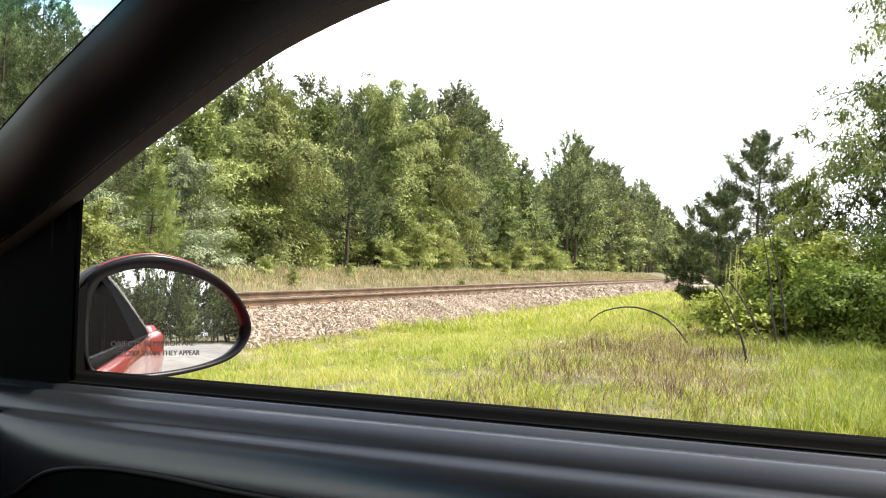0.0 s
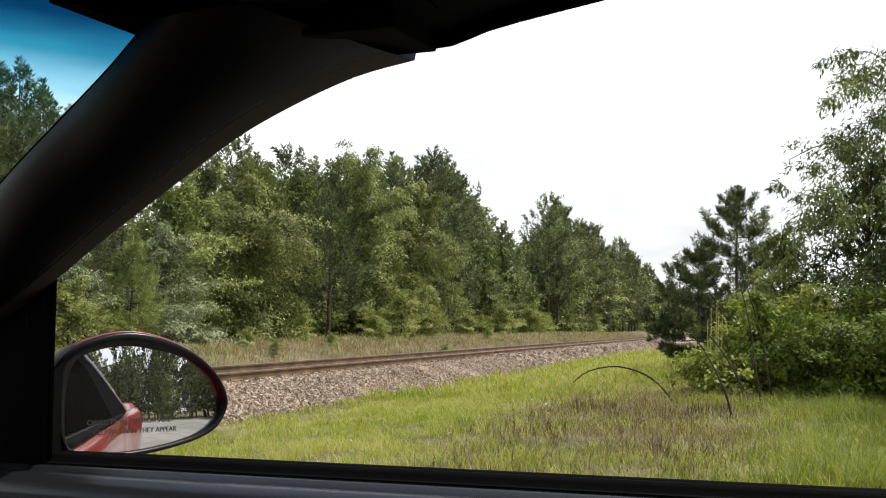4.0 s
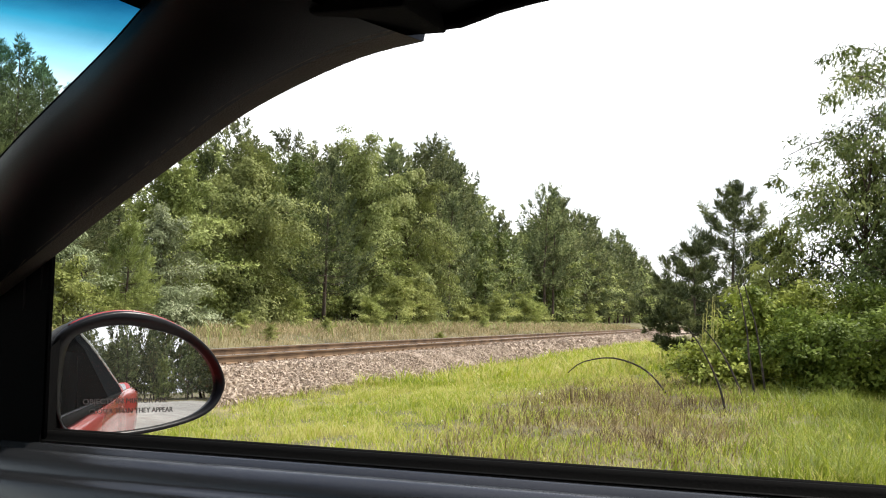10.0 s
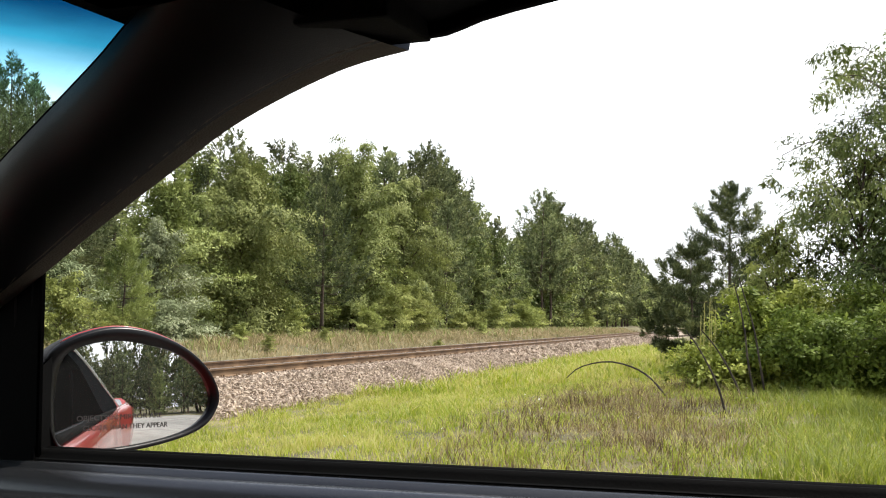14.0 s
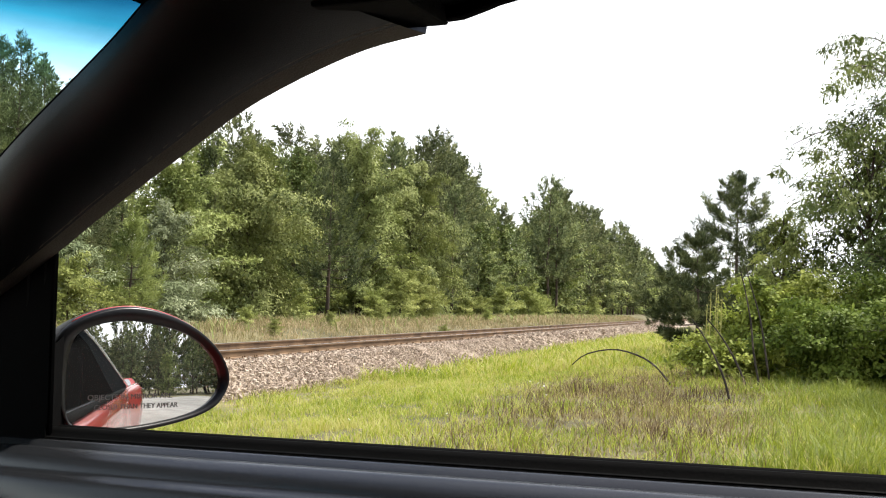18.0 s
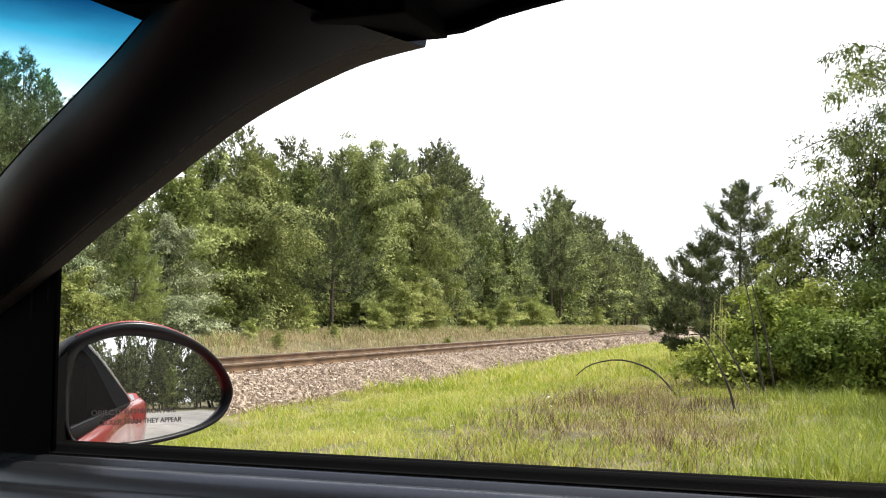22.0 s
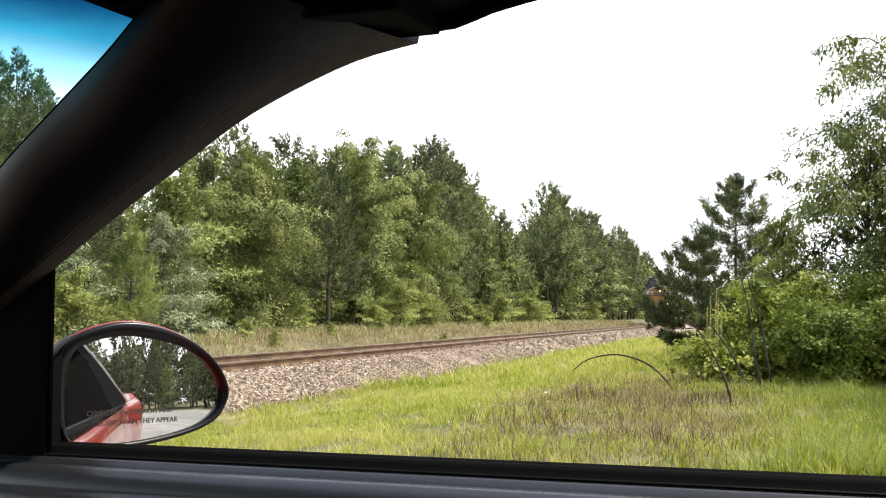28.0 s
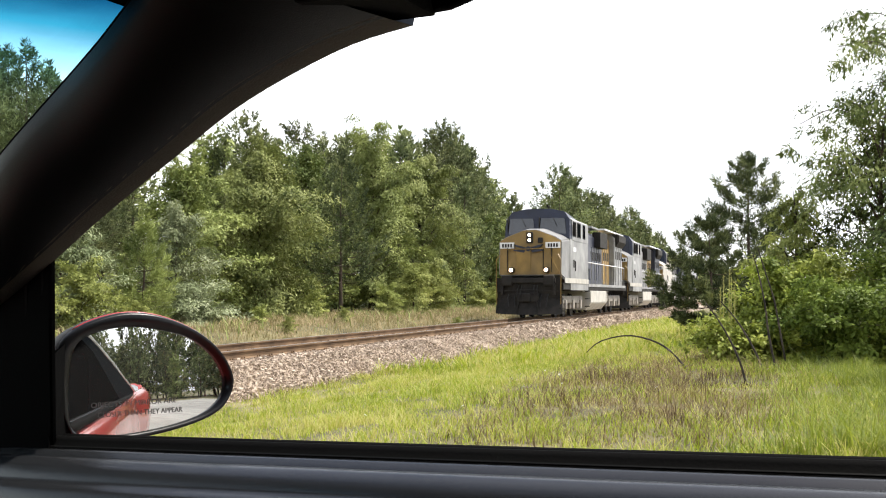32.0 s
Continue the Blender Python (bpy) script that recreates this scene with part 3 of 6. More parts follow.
def pine(name, height, width, seed, whorls=18, fingers=6, needles=22, finger=0.5, length=0.2, bare=0.2, slim=0.1, crown=1.1, top=0.06, full=5, open_=0.3, mat=None):
    """A pine: straight trunk, whorls of boughs, and upright bottle-brush tufts of needles along and at the ends of them."""
    rng = np.random.default_rng(seed)
    tree = thing(name)
    r0 = 0.0085 * height + 0.02
    wob = [Vector((0.004 * height * rng.normal() * i / 2, 0.004 * height * rng.normal() * i / 2, height * 0.96 * i / 5 - (0.1 if i == 0 else 0))) for i in range(6)]
    part("trunk", tubed([curve_at(wob, i / 10) for i in range(11)], [r0 * (1.2 - 1.1 * i / 10) for i in range(11)], 8), M_BARK, tree, smooth=True)
    bm = bmesh.new()
    feet, ways, sizes = [wob[-1].copy() for _ in range(3)], [Vector((0.15 * rng.normal(), 0.15 * rng.normal(), 1)).normalized() for _ in range(3)], [1.2] * 3
    for w in range(whorls):
        q = ((w + 0.7 * rng.random()) / whorls) ** 0.92 * 0.98
        h = bare + (1 - bare) * q
        prof = max(top, min(0.6 + 1.5 * q, 1.03 - q ** crown))
        turn = rng.random() * 6.283
        count = max(3, int(round(full * (1.1 - 0.45 * q))))
        for b in range(count):
            a = turn + 6.283 * b / count + 0.35 * rng.normal()
            way = Vector((math.cos(a), math.sin(a), 0))
            reach = width * 0.5 * prof * (1 - open_ + 1.5 * open_ * rng.random())
            p0 = curve_at(wob, min(1.0, h))
            p2 = p0 + way * reach + Vector((0, 0, reach * (0.12 + 0.75 * q * q) * (0.7 + 0.6 * rng.random())))
            p1 = (p0 + p2) / 2 - Vector((0, 0, 0.1 * reach))
            line = [p0, p1, p2]
            tube(bm, [curve_at(line, u / 4) for u in range(5)], [(r0 * 0.24 * (1.1 - h) + 0.006) * (1 - 0.2 * u) for u in range(5)], 4)
            lat = Vector((-way.y, way.x, 0))
            n = max(2, int(round(fingers * min(1.3, 0.35 + reach / (0.42 * width)))))
            for k in range(n):
                u = 1.0 if k == 0 else 0.3 + 0.7 * (k + rng.random() - 0.5) / n
                off = 0 if k == 0 else rng.normal() * 0.3 * reach * (1.1 - 0.55 * u)
                feet.append(curve_at(line, u) + lat * off + Vector((0, 0, 0.06 * finger * rng.normal())))
                ways.append((way * (0.75 - 0.45 * q) + lat * (1.0 * off / (reach + 0.05)) + Vector((0, 0, 0.55 + 0.6 * q)) + Vector(rng.normal(size=3)) * 0.2).normalized())
                sizes.append(0.65 + 0.6 * rng.random())
    tagged(part("bough", bm, M_BARK, tree, smooth=True), kind="stuff")
    f = np.repeat(np.array(feet, dtype=float), needles, axis=0)
    w = np.repeat(np.array(ways, dtype=float), needles, axis=0)
    s = np.repeat(np.array(sizes), needles)
    n = len(f)
    along = rng.random(n) ** 0.8
    base = f + w * (finger * s * (along - 0.15))[:, None]
    out = np.cross(w, rng.normal(size=(n, 3)))
    out /= np.linalg.norm(out, axis=1)[:, None] + 1e-9
    d = w * (0.55 + 0.7 * along)[:, None] + out
    d /= np.linalg.norm(d, axis=1)[:, None]
    side = np.cross(d, rng.normal(size=(n, 3)))
    side /= np.linalg.norm(side, axis=1)[:, None]
    L = (length * (0.7 + 0.5 * rng.random(n)))[:, None]
    v = np.stack([base, base + d * L * 0.5 + side * L * slim, base + d * L, base + d * L * 0.5 - side * L * slim], axis=1).reshape(-1, 3)
    part("needles", array_mesh("needles", v, np.arange(n * 4).reshape(-1, 4), mat or M_NEEDLE), M_NEEDLE, tree)
    return tree


def set_at(tree, x, y, rz=0.0, s=1.0, label="", category="tree", group=""):
    tree.matrix_basis = pose(x, y, ground_z(x, y), rz=rz) @ Matrix.Diagonal((s, s, s, 1))
    return tagged(tree, label, category, group)


def copy_at(tree, x, y, rz, s):
    """A copy of a tree standing on the ground, scaled by s."""
    ob = copy_thing(tree, pose(x, y, ground_z(x, y), rz=rz))
    ob.scale = (s, s, s)
    return ob


# top edge of the wood: bearing from +y towards -x, and rise above the horizon, in degrees
SKYLINE = [(4.5, 1.95), (5.21, 2.43), (5.93, 3.09), (6.8, 3.82), (7.38, 4.4), (8.1, 4.39), (8.83, 5.18), (10.01, 5.99), (10.96, 6.54), (11.91, 5.24), (12.5, 5.06), (13.83, 5.37), (15.04, 6.53), (15.95, 7.9), (17.0, 8.64), (17.59, 8.42), (18.48, 8.14), (19.23, 8.71), (20.73, 9.23), (21.9, 8.81), (23.07, 8.48), (24.54, 8.69), (26.57, 8.58), (27.44, 9.0), (28.15, 8.73), (29.69, 8.11), (35.96, 10.92), (37.44, 11.74), (38.78, 12.82)]


def wood_top(x, y):
    """Height that the wood's outline has over a place."""
    b = math.degrees(math.atan2(-x, y))
    rise = SKYLINE[-1][1] if b > SKYLINE[-1][0] else SKYLINE[0][1]
    for (a, r), (c, k) in zip(SKYLINE, SKYLINE[1:]):
        if a <= b <= c:
            rise = r + (k - r) * (b - a) / (c - a)
    return 1.1 + math.hypot(x, y) * math.tan(radians(rise)) - ground_z(x, y)


def build_woods():
    rnd = random.Random(11)
    # the trees that stand out along the edge of the wood
    big = "broad leafy hardwood tree at the edge of the wood"
    hang = "tall rounded hardwood tree with hanging leafy boughs"
    set_at(pine("pine_tree", 8.0, 4.5, 21, whorls=15, fingers=5, needles=60, finger=0.75, length=0.19, bare=0.17, slim=0.09, crown=1.35, full=5, open_=0.35, mat=M_DARK_NEEDLE), -21.0, 51.0, 20, 1, "young pine with a bare lower trunk before the wood", "pine tree")
    set_at(pine("pine_tree", 3.3, 2.3, 22, whorls=11, fingers=5, needles=36, finger=0.4, length=0.2, bare=0.1, slim=0.06, mat=M_LEAF[0]), -19.0, 30.0, 0, 1, "small bright green pine sapling among shrubs", "pine tree")
    set_at(broadleaf("hardwood_tree", 6.8, 5.6, M_LEAF[0], 32, leaf=0.13, leaves=26000, base=0.05, boughs=24, sprays=9, spray=0.11, thick=0.34, ragged=0.45), -22.6, 38.6, 120, 1, "light green hardwood tree at the edge of the wood")
    set_at(broadleaf("hardwood_tree", 8.2, 7.6, M_LEAF[0], 31, leaf=0.14, leaves=46000, base=0.03, boughs=26, sprays=9, droop=0.5, spray=0.115, thick=0.34, fill=0.22, ragged=0.45), -22.0, 43.8, 40, 1, big)
    set_at(broadleaf("hardwood_tree", 12.8, 7.8, M_LEAF[0], 33, leaf=0.17, leaves=46000, base=0.1, boughs=32, sprays=9, droop=0.5, ragged=0.5, spray=0.11, top=0.75, thick=0.36), -25.5, 67.0, 10, 1, hang)
    set_at(broadleaf("hardwood_tree", 11.6, 8.2, M_LEAF[0], 34, leaf=0.17, leaves=46000, base=0.05, boughs=26, sprays=10, droop=0.9, spray=0.115, thick=0.3, fill=0.22, ragged=0.45), -24.0, 73.5, 200, 1, hang)
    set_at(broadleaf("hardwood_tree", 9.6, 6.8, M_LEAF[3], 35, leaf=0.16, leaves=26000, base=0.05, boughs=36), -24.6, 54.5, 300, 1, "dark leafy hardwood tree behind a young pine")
    willow = "grey-green leafy shrub below the trees"
    set_at(broadleaf("willow_shrub", 4.3, 4.2, M_LEAF[1], 36, leaf=0.13, leaves=14000, base=0.0, boughs=24, narrow=0.32), -20.2, 34.0, 10, 1, willow, "shrub")
    set_at(broadleaf("willow_shrub", 4.0, 3.6, M_LEAF[1], 37, leaf=0.13, leaves=12000, base=0.0, boughs=24, narrow=0.32), -20.4, 27.8, 80, 1, willow, "shrub")
    set_at(broadleaf("willow_shrub", 1.5, 3.2, M_LEAF[1], 39, leaf=0.11, leaves=8000, base=0.0, boughs=16, narrow=0.32, top=0.5), -18.6, 32.4, 20, 1, "low silvery shrub spreading over dry grass", "shrub")
    low = set_at(broadleaf("sassafras_bush", 2.9, 3.0, M_LEAF[2], 38, leaf=0.13, leaves=7000, base=0.0, boughs=18, sprays=6, spray=0.13, top=0.7), -19.9, 59.0, 0, 1.05, "low yellow-green bush at the foot of the wood", "bush", "bushes along the wood")
    for x, y, s in ((-20.0, 62.5, 1.1), (-20.6, 66.0, 0.9), (-21.2, 90, 1.0), (-21.0, 99.5, 1.1), (-19.8, 54.5, 0.6), (-20.8, 76.5, 0.7), (-21.5, 106, 0.9), (-18.8, 26.6, 0.75), (-18.3, 23.5, 0.7), (-22, 124, 0.8), (-22, 145, 1.0), (-21.6, 84, 0.6), (-20.3, 46.0, 0.5), (-21.5, 110, 0.7)):
        copy_at(low, x, y, rnd.uniform(0, 360), s)
    for x, y, s in ((-13.3, 45.4, 0.2), (-14.5, 31, 0.2), (-15.5, 38, 0.22), (-16, 64, 0.3), (-16.5, 33, 0.26), (-17.2, 27, 0.34), (-16.8, 47, 0.3)):
        copy_at(low, x, y, rnd.uniform(0, 360), s)
    # pines and hardwoods that the wood is made of
    many, hard = "pines of the wood", "hardwoods of the wood"
    tall = set_at(pine("pine_tree", 17.0, 6.6, 41, whorls=17, fingers=5, needles=26, finger=1.05, length=0.36, bare=0.34, slim=0.14, crown=2.8, full=4, open_=0.5), -29.0, 95.0, 0, 0.98, "tall pine with a long bare trunk in the wood", "pine tree", many)
    tall2 = set_at(pine("pine_tree", 15.0, 6.4, 42, whorls=17, fingers=5, needles=26, finger=1.0, length=0.36, bare=0.26, slim=0.14, crown=2.4, full=4, open_=0.5), -22.6, 116.5, 0, 0.99, "tall pine with a dark bare trunk beside the track", "pine tree", many)
    mid = set_at(pine("pine_tree", 12.0, 5.2, 43, whorls=16, fingers=5, needles=24, finger=0.9, length=0.34, bare=0.08, slim=0.14, crown=1.9, full=4, open_=0.45), -24.0, 84.0, 0, 0.86, "dense pine at the edge of the wood", "pine tree", many)
    leafy = set_at(broadleaf("hardwood_tree", 11.0, 7.0, M_LEAF[0], 44, leaf=0.24, leaves=11000, base=0.03, boughs=36, ragged=0.45), -28, 50, 0, 0.88, "leafy hardwood tree inside the wood", "tree", hard)
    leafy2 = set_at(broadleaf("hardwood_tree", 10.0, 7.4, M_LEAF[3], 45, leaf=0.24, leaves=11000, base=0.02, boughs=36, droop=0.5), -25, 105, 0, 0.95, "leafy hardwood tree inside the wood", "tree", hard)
    far_pine = set_at(pine("pine_tree", 12.0, 5.4, 47, whorls=15, fingers=5, needles=10, finger=1.0, length=0.5, bare=0.06, slim=0.2, crown=1.9, full=4, open_=0.45), -38, 300, 0, 1, "dense pine deep in the wood", "pine tree", many)
    far_tall = set_at(pine("pine_tree", 16.0, 6.2, 48, whorls=15, fingers=5, needles=10, finger=1.1, length=0.52, bare=0.3, slim=0.2, crown=2.5, full=4, open_=0.5), -38, 320, 0, 1, "tall pine deep in the wood", "pine tree", many)
    far_leafy = set_at(broadleaf("hardwood_tree", 11.0, 7.4, M_LEAF[0], 49, leaf=0.45, leaves=3200, base=0.03, boughs=28, sprays=7), -38, 340, 0, 1, "leafy hardwood deep in the wood", "tree", hard)
    slim = set_at(pine("pine_tree", 8.6, 3.0, 46, whorls=19, fingers=6, needles=40, finger=0.42, length=0.17, bare=0.1, slim=0.075, crown=1.7, full=5, open_=0.35), -20.8, 26.6, 0, 0.97, "slender pine beside the track", "pine tree", many)
    height = {tall: 17.0, tall2: 15.0, mid: 12.0, leafy: 11.0, leafy2: 10.0, far_pine: 12.0, far_tall: 16.0, far_leafy: 11.0, slim: 8.6}
    # single trees, each with its share of the wood's outline
    for x, y, t, k in ((-21.3, 28.4, slim, 0.95), (-21.9, 30.6, slim, 0.95), (-22.6, 27.4, slim, 0.95), (-20.9, 25.2, slim, 0.93), (-20.5, 23.0, slim, 0.93), (-23.5, 29.2, slim, 0.93), (-23.0, 32.5, slim, 0.9), (-24, 35, slim, 0.95), (-24.5, 26.5, slim, 0.93), (-22.0, 24.5, slim, 0.95),
                       (-28, 54, tall, 1.02), (-27, 50, slim, 0.95), (-28.5, 57.5, mid, 0.95), (-28, 61.3, tall2, 1.0), (-28, 65, mid, 0.95), (-27.5, 69, tall, 0.95), (-27, 77, mid, 0.96), (-28, 82, tall, 0.96),
                       (-29, 91.5, tall2, 0.98), (-29, 98.5, tall2, 0.99), (-29, 102.5, tall, 1.0), (-28, 105, tall2, 0.98), (-26, 89, mid, 0.8), (-25, 96, leafy2, 0.75), (-26, 110, mid, 0.97), (-24.5, 99, mid, 0.7), (-23.2, 93, leafy2, 0.55), (-24.2, 108, mid, 0.8),
                       (-22.2, 119.5, tall2, 0.95), (-23.5, 127, tall2, 0.97), (-23, 141, tall, 0.98), (-22.6, 146, tall2, 0.98), (-24, 134, mid, 0.9), (-24, 153, tall2, 0.98), (-24, 165, mid, 0.95), (-24, 187, tall, 1.03), (-23.5, 176, mid, 0.93), (-24, 204, far_tall, 0.98), (-24, 231, far_tall, 1.0)):
        copy_at(t, x, y, rnd.uniform(0, 360), k * wood_top(x, y) / height[t])
    # rows behind
    y = 12.0
    while y < 420:
        step = 3.4 + y * 0.02
        for row, x in enumerate((-24.5, -30.0, -35.5)):
            if (row == 0 and y < 118) or (row == 2 and y > 150):
                continue
            yy = y + rnd.uniform(-1.2, 1.2)
            xx = x + rnd.uniform(-1.3, 1.3)
            kind = rnd.choice((mid, mid, leafy, leafy2))
            if row == 2 or y > 130 or (row == 1 and y > 80):
                kind = rnd.choice((far_pine, far_pine, far_leafy, far_tall))
            copy_at(kind, xx, yy, rnd.uniform(0, 360), min(19.0, wood_top(xx, yy)) * rnd.uniform(0.78, 0.97) / height[kind])
        y += step
    # the wood behind the highway
    y = -22.0
    while y < 60:
        for x in (54.0, 59.0, 64.5, 70.0):
            kind = rnd.choice((far_pine, far_pine, far_tall, far_leafy))
            copy_at(kind, x + rnd.uniform(-1.5, 1.5), y + rnd.uniform(-1.5, 1.5), rnd.uniform(0, 360), rnd.uniform(0.5, 1.2) * (10.5 + (x - 53) * 0.2) / height[kind])
        y += 3.0
    # undergrowth that closes the foot of the wood
    rng = np.random.default_rng(15)
    c, r, w = [], [], []
    for i in range(420):
        yy = 15 + 240 * rng.random() ** 1.3
        xx = -26.0 - 7 * rng.random()
        c.append((xx, yy, ground_z(xx, yy) + 0.3 + 2.2 * rng.random()))
        r.append(0.9 + 0.8 * rng.random())
        w.append((1, rng.normal(), 0))
    for i in range(150):
        c.append((54 + 12 * rng.random(), -22 + 82 * rng.random(), 0.4 + 2.6 * rng.random()))
        r.append(1.5 + rng.random())
        w.append((-1, rng.normal(), 0))
    v, q = leaf_plates(c, r, w, 90, 0.3, rng, thick=0.8)
    tagged(new("undergrowth", array_mesh("undergrowth", v, q, M_LEAF[0])), "dark leafy undergrowth inside the wood", "undergrowth", kind="stuff")
    # far woods on the other side of the line, in one piece
    rng = np.random.default_rng(5)
    c, r, w = [], [], []
    for i in range(700):
        yy = 420 + 900 * rng.random() ** 1.4
        xx = -24 - 30 * rng.random()
        c.append((xx, yy, 1 + 13 * rng.random()))
        r.append(2.2)
        w.append((1, rng.normal(), 0))
    v, q = leaf_plates(c, r, w, 26, 1.3, rng, thick=0.8)
    tagged(new("far_woods", array_mesh("far_woods", v, q, M_NEEDLE)), "distant pine woods along the railway", "woods", kind="stuff")


def cane(name, points, r, label, category="stem"):
    """A bare woody stem."""
    ob = part(name, tubed([curve_at(points, i / 14) for i in range(15)], [r * (1 - 0.6 * i / 14) for i in range(15)], 6), M_CANE, None, smooth=True)
    return tagged(ob, label, category)


def build_thicket():
    """The trees and bushes on the near side of the line."""
    set_at(pine("pine_tree", 4.95, 3.4, 51, whorls=17, fingers=10, needles=48, finger=0.26, length=0.15, bare=0.1, slim=0.06, crown=1.75, full=6, open_=0.42, mat=M_DARK_NEEDLE), -0.8, 31.5, 0, 1, "young dark green pine behind a leafy thicket", "pine tree")
    set_at(pine("pine_tree", 3.0, 2.6, 52, whorls=8, fingers=7, needles=84, finger=0.22, length=0.16, bare=0.1, slim=0.055, crown=2.2, full=6, open_=0.5, mat=M_DARK_NEEDLE), -1.55, 26.5, 0, 0.95, "young dark pine with low spreading boughs", "pine tree")
    thin = "slender leafy tree with thin drooping leaves"
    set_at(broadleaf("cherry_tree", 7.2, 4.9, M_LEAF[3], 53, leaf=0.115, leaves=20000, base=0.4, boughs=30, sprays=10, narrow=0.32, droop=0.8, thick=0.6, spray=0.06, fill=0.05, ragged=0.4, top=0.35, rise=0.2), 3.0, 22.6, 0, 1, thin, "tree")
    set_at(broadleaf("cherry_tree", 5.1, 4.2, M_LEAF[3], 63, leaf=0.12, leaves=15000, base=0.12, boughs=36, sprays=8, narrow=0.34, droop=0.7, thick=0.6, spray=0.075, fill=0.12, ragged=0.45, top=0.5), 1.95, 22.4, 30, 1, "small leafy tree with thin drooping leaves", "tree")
    set_at(broadleaf("sapling", 3.4, 2.0, M_LEAF[2], 56, leaf=0.11, leaves=4500, base=0.2, boughs=22, sprays=6, narrow=0.4, droop=0.5, thick=0.6, fill=0.1), 0.25, 22.8, 0, 1, "slim yellow-green sapling in front of a pine", "tree")
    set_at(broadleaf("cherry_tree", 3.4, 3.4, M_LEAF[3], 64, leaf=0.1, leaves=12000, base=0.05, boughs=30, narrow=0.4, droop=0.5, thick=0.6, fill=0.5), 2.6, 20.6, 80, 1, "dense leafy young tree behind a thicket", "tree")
    # right-hand bushes carry their shade in a darker leaf colour
    lime, shade = "dense bright green thicket bush in long grass", "dense thicket bush with shade painted into its leaves"
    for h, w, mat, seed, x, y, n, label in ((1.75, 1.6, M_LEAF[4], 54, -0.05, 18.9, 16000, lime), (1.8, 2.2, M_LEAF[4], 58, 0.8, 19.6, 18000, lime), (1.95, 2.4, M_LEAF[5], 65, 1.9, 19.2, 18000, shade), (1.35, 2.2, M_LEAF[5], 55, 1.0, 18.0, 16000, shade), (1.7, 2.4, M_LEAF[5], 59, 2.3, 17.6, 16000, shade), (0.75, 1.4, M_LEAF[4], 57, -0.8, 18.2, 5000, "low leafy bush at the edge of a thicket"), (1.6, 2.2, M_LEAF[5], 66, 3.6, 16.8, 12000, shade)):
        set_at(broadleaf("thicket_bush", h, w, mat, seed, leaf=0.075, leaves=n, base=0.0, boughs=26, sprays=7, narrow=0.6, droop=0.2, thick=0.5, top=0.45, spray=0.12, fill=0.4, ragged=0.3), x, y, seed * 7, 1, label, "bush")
    # unseen tree beyond the right edge of view, added to shade the grass
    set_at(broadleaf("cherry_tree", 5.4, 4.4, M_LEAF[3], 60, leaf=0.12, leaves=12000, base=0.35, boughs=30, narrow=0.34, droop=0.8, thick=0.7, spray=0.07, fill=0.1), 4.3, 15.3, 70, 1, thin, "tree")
    # bare canes and seed stalks in front of the thicket
    cane("arching_cane", [(-1.31, 16.45, -0.01), (-1.53, 16.45, 0.25), (-1.79, 16.45, 0.41), (-2.17, 16.45, 0.49), (-2.58, 16.45, 0.4), (-2.79, 16.45, 0.23)], 0.019, "dark bare cane bent over in an arch above the grass")
    cane("leaning_stem", [(-0.41, 14.05, -0.01), (-0.48, 14.05, 0.26), (-0.6, 14.05, 0.54), (-0.74, 14.05, 0.79), (-0.89, 14.05, 1.0)], 0.017, "thin dark stem leaning out of the grass")
    cane("leaning_stem", [(-0.21, 15.9, -0.03), (-0.33, 15.9, 0.28), (-0.48, 15.9, 0.57), (-0.63, 15.9, 0.8), (-0.8, 15.9, 1.0)], 0.019, "thin dark stem leaning out of a thicket")
    cane("leaning_stem", [(-0.08, 16.6, 0.05), (-0.17, 16.6, 0.56), (-0.21, 16.6, 0.95), (-0.3, 16.6, 1.42), (-0.37, 16.6, 1.69)], 0.018, "thin dark stem standing before a leafy bush")
    cane("leaning_stem", [(0.06, 16.8, 0.13), (-0.05, 16.8, 0.83), (-0.11, 16.8, 1.12), (-0.23, 16.8, 1.52), (-0.3, 16.8, 1.78)], 0.016, "thin dark stem standing before a leafy bush")
    rng = np.random.default_rng(77)
    for x, y, h in ((-0.88, 18.0, 1.4), (-0.8, 18.1, 1.5), (-0.71, 18.0, 1.3), (-0.94, 18.1, 1.2), (-0.76, 17.9, 1.38)):
        stalk = tagged(part("seed_stalk", tubed([(x, y, ground_z(x, y) - 0.02), (x + 0.02, y, h * 0.6), (x + 0.03, y, h)], [0.012, 0.01, 0.004], 5), M_STALK, None), "tall pale yellow seed stalk in the grass", "plant", "seed stalks")
        cs = [(x + 0.03 + 0.01 * rng.normal(), y + 0.01 * rng.normal(), h * (0.45 + 0.55 * k / 12)) for k in range(13)]
        v, q = leaf_plates(cs, [0.028] * 13, [(rng.normal(), rng.normal(), 0) for _ in cs], 5, 0.03, rng, 0.4, 0.0, 0.9)
        tagged(part("seed_head", array_mesh("seed_head", v, q, M_STALK), M_STALK, stalk), kind="stuff")


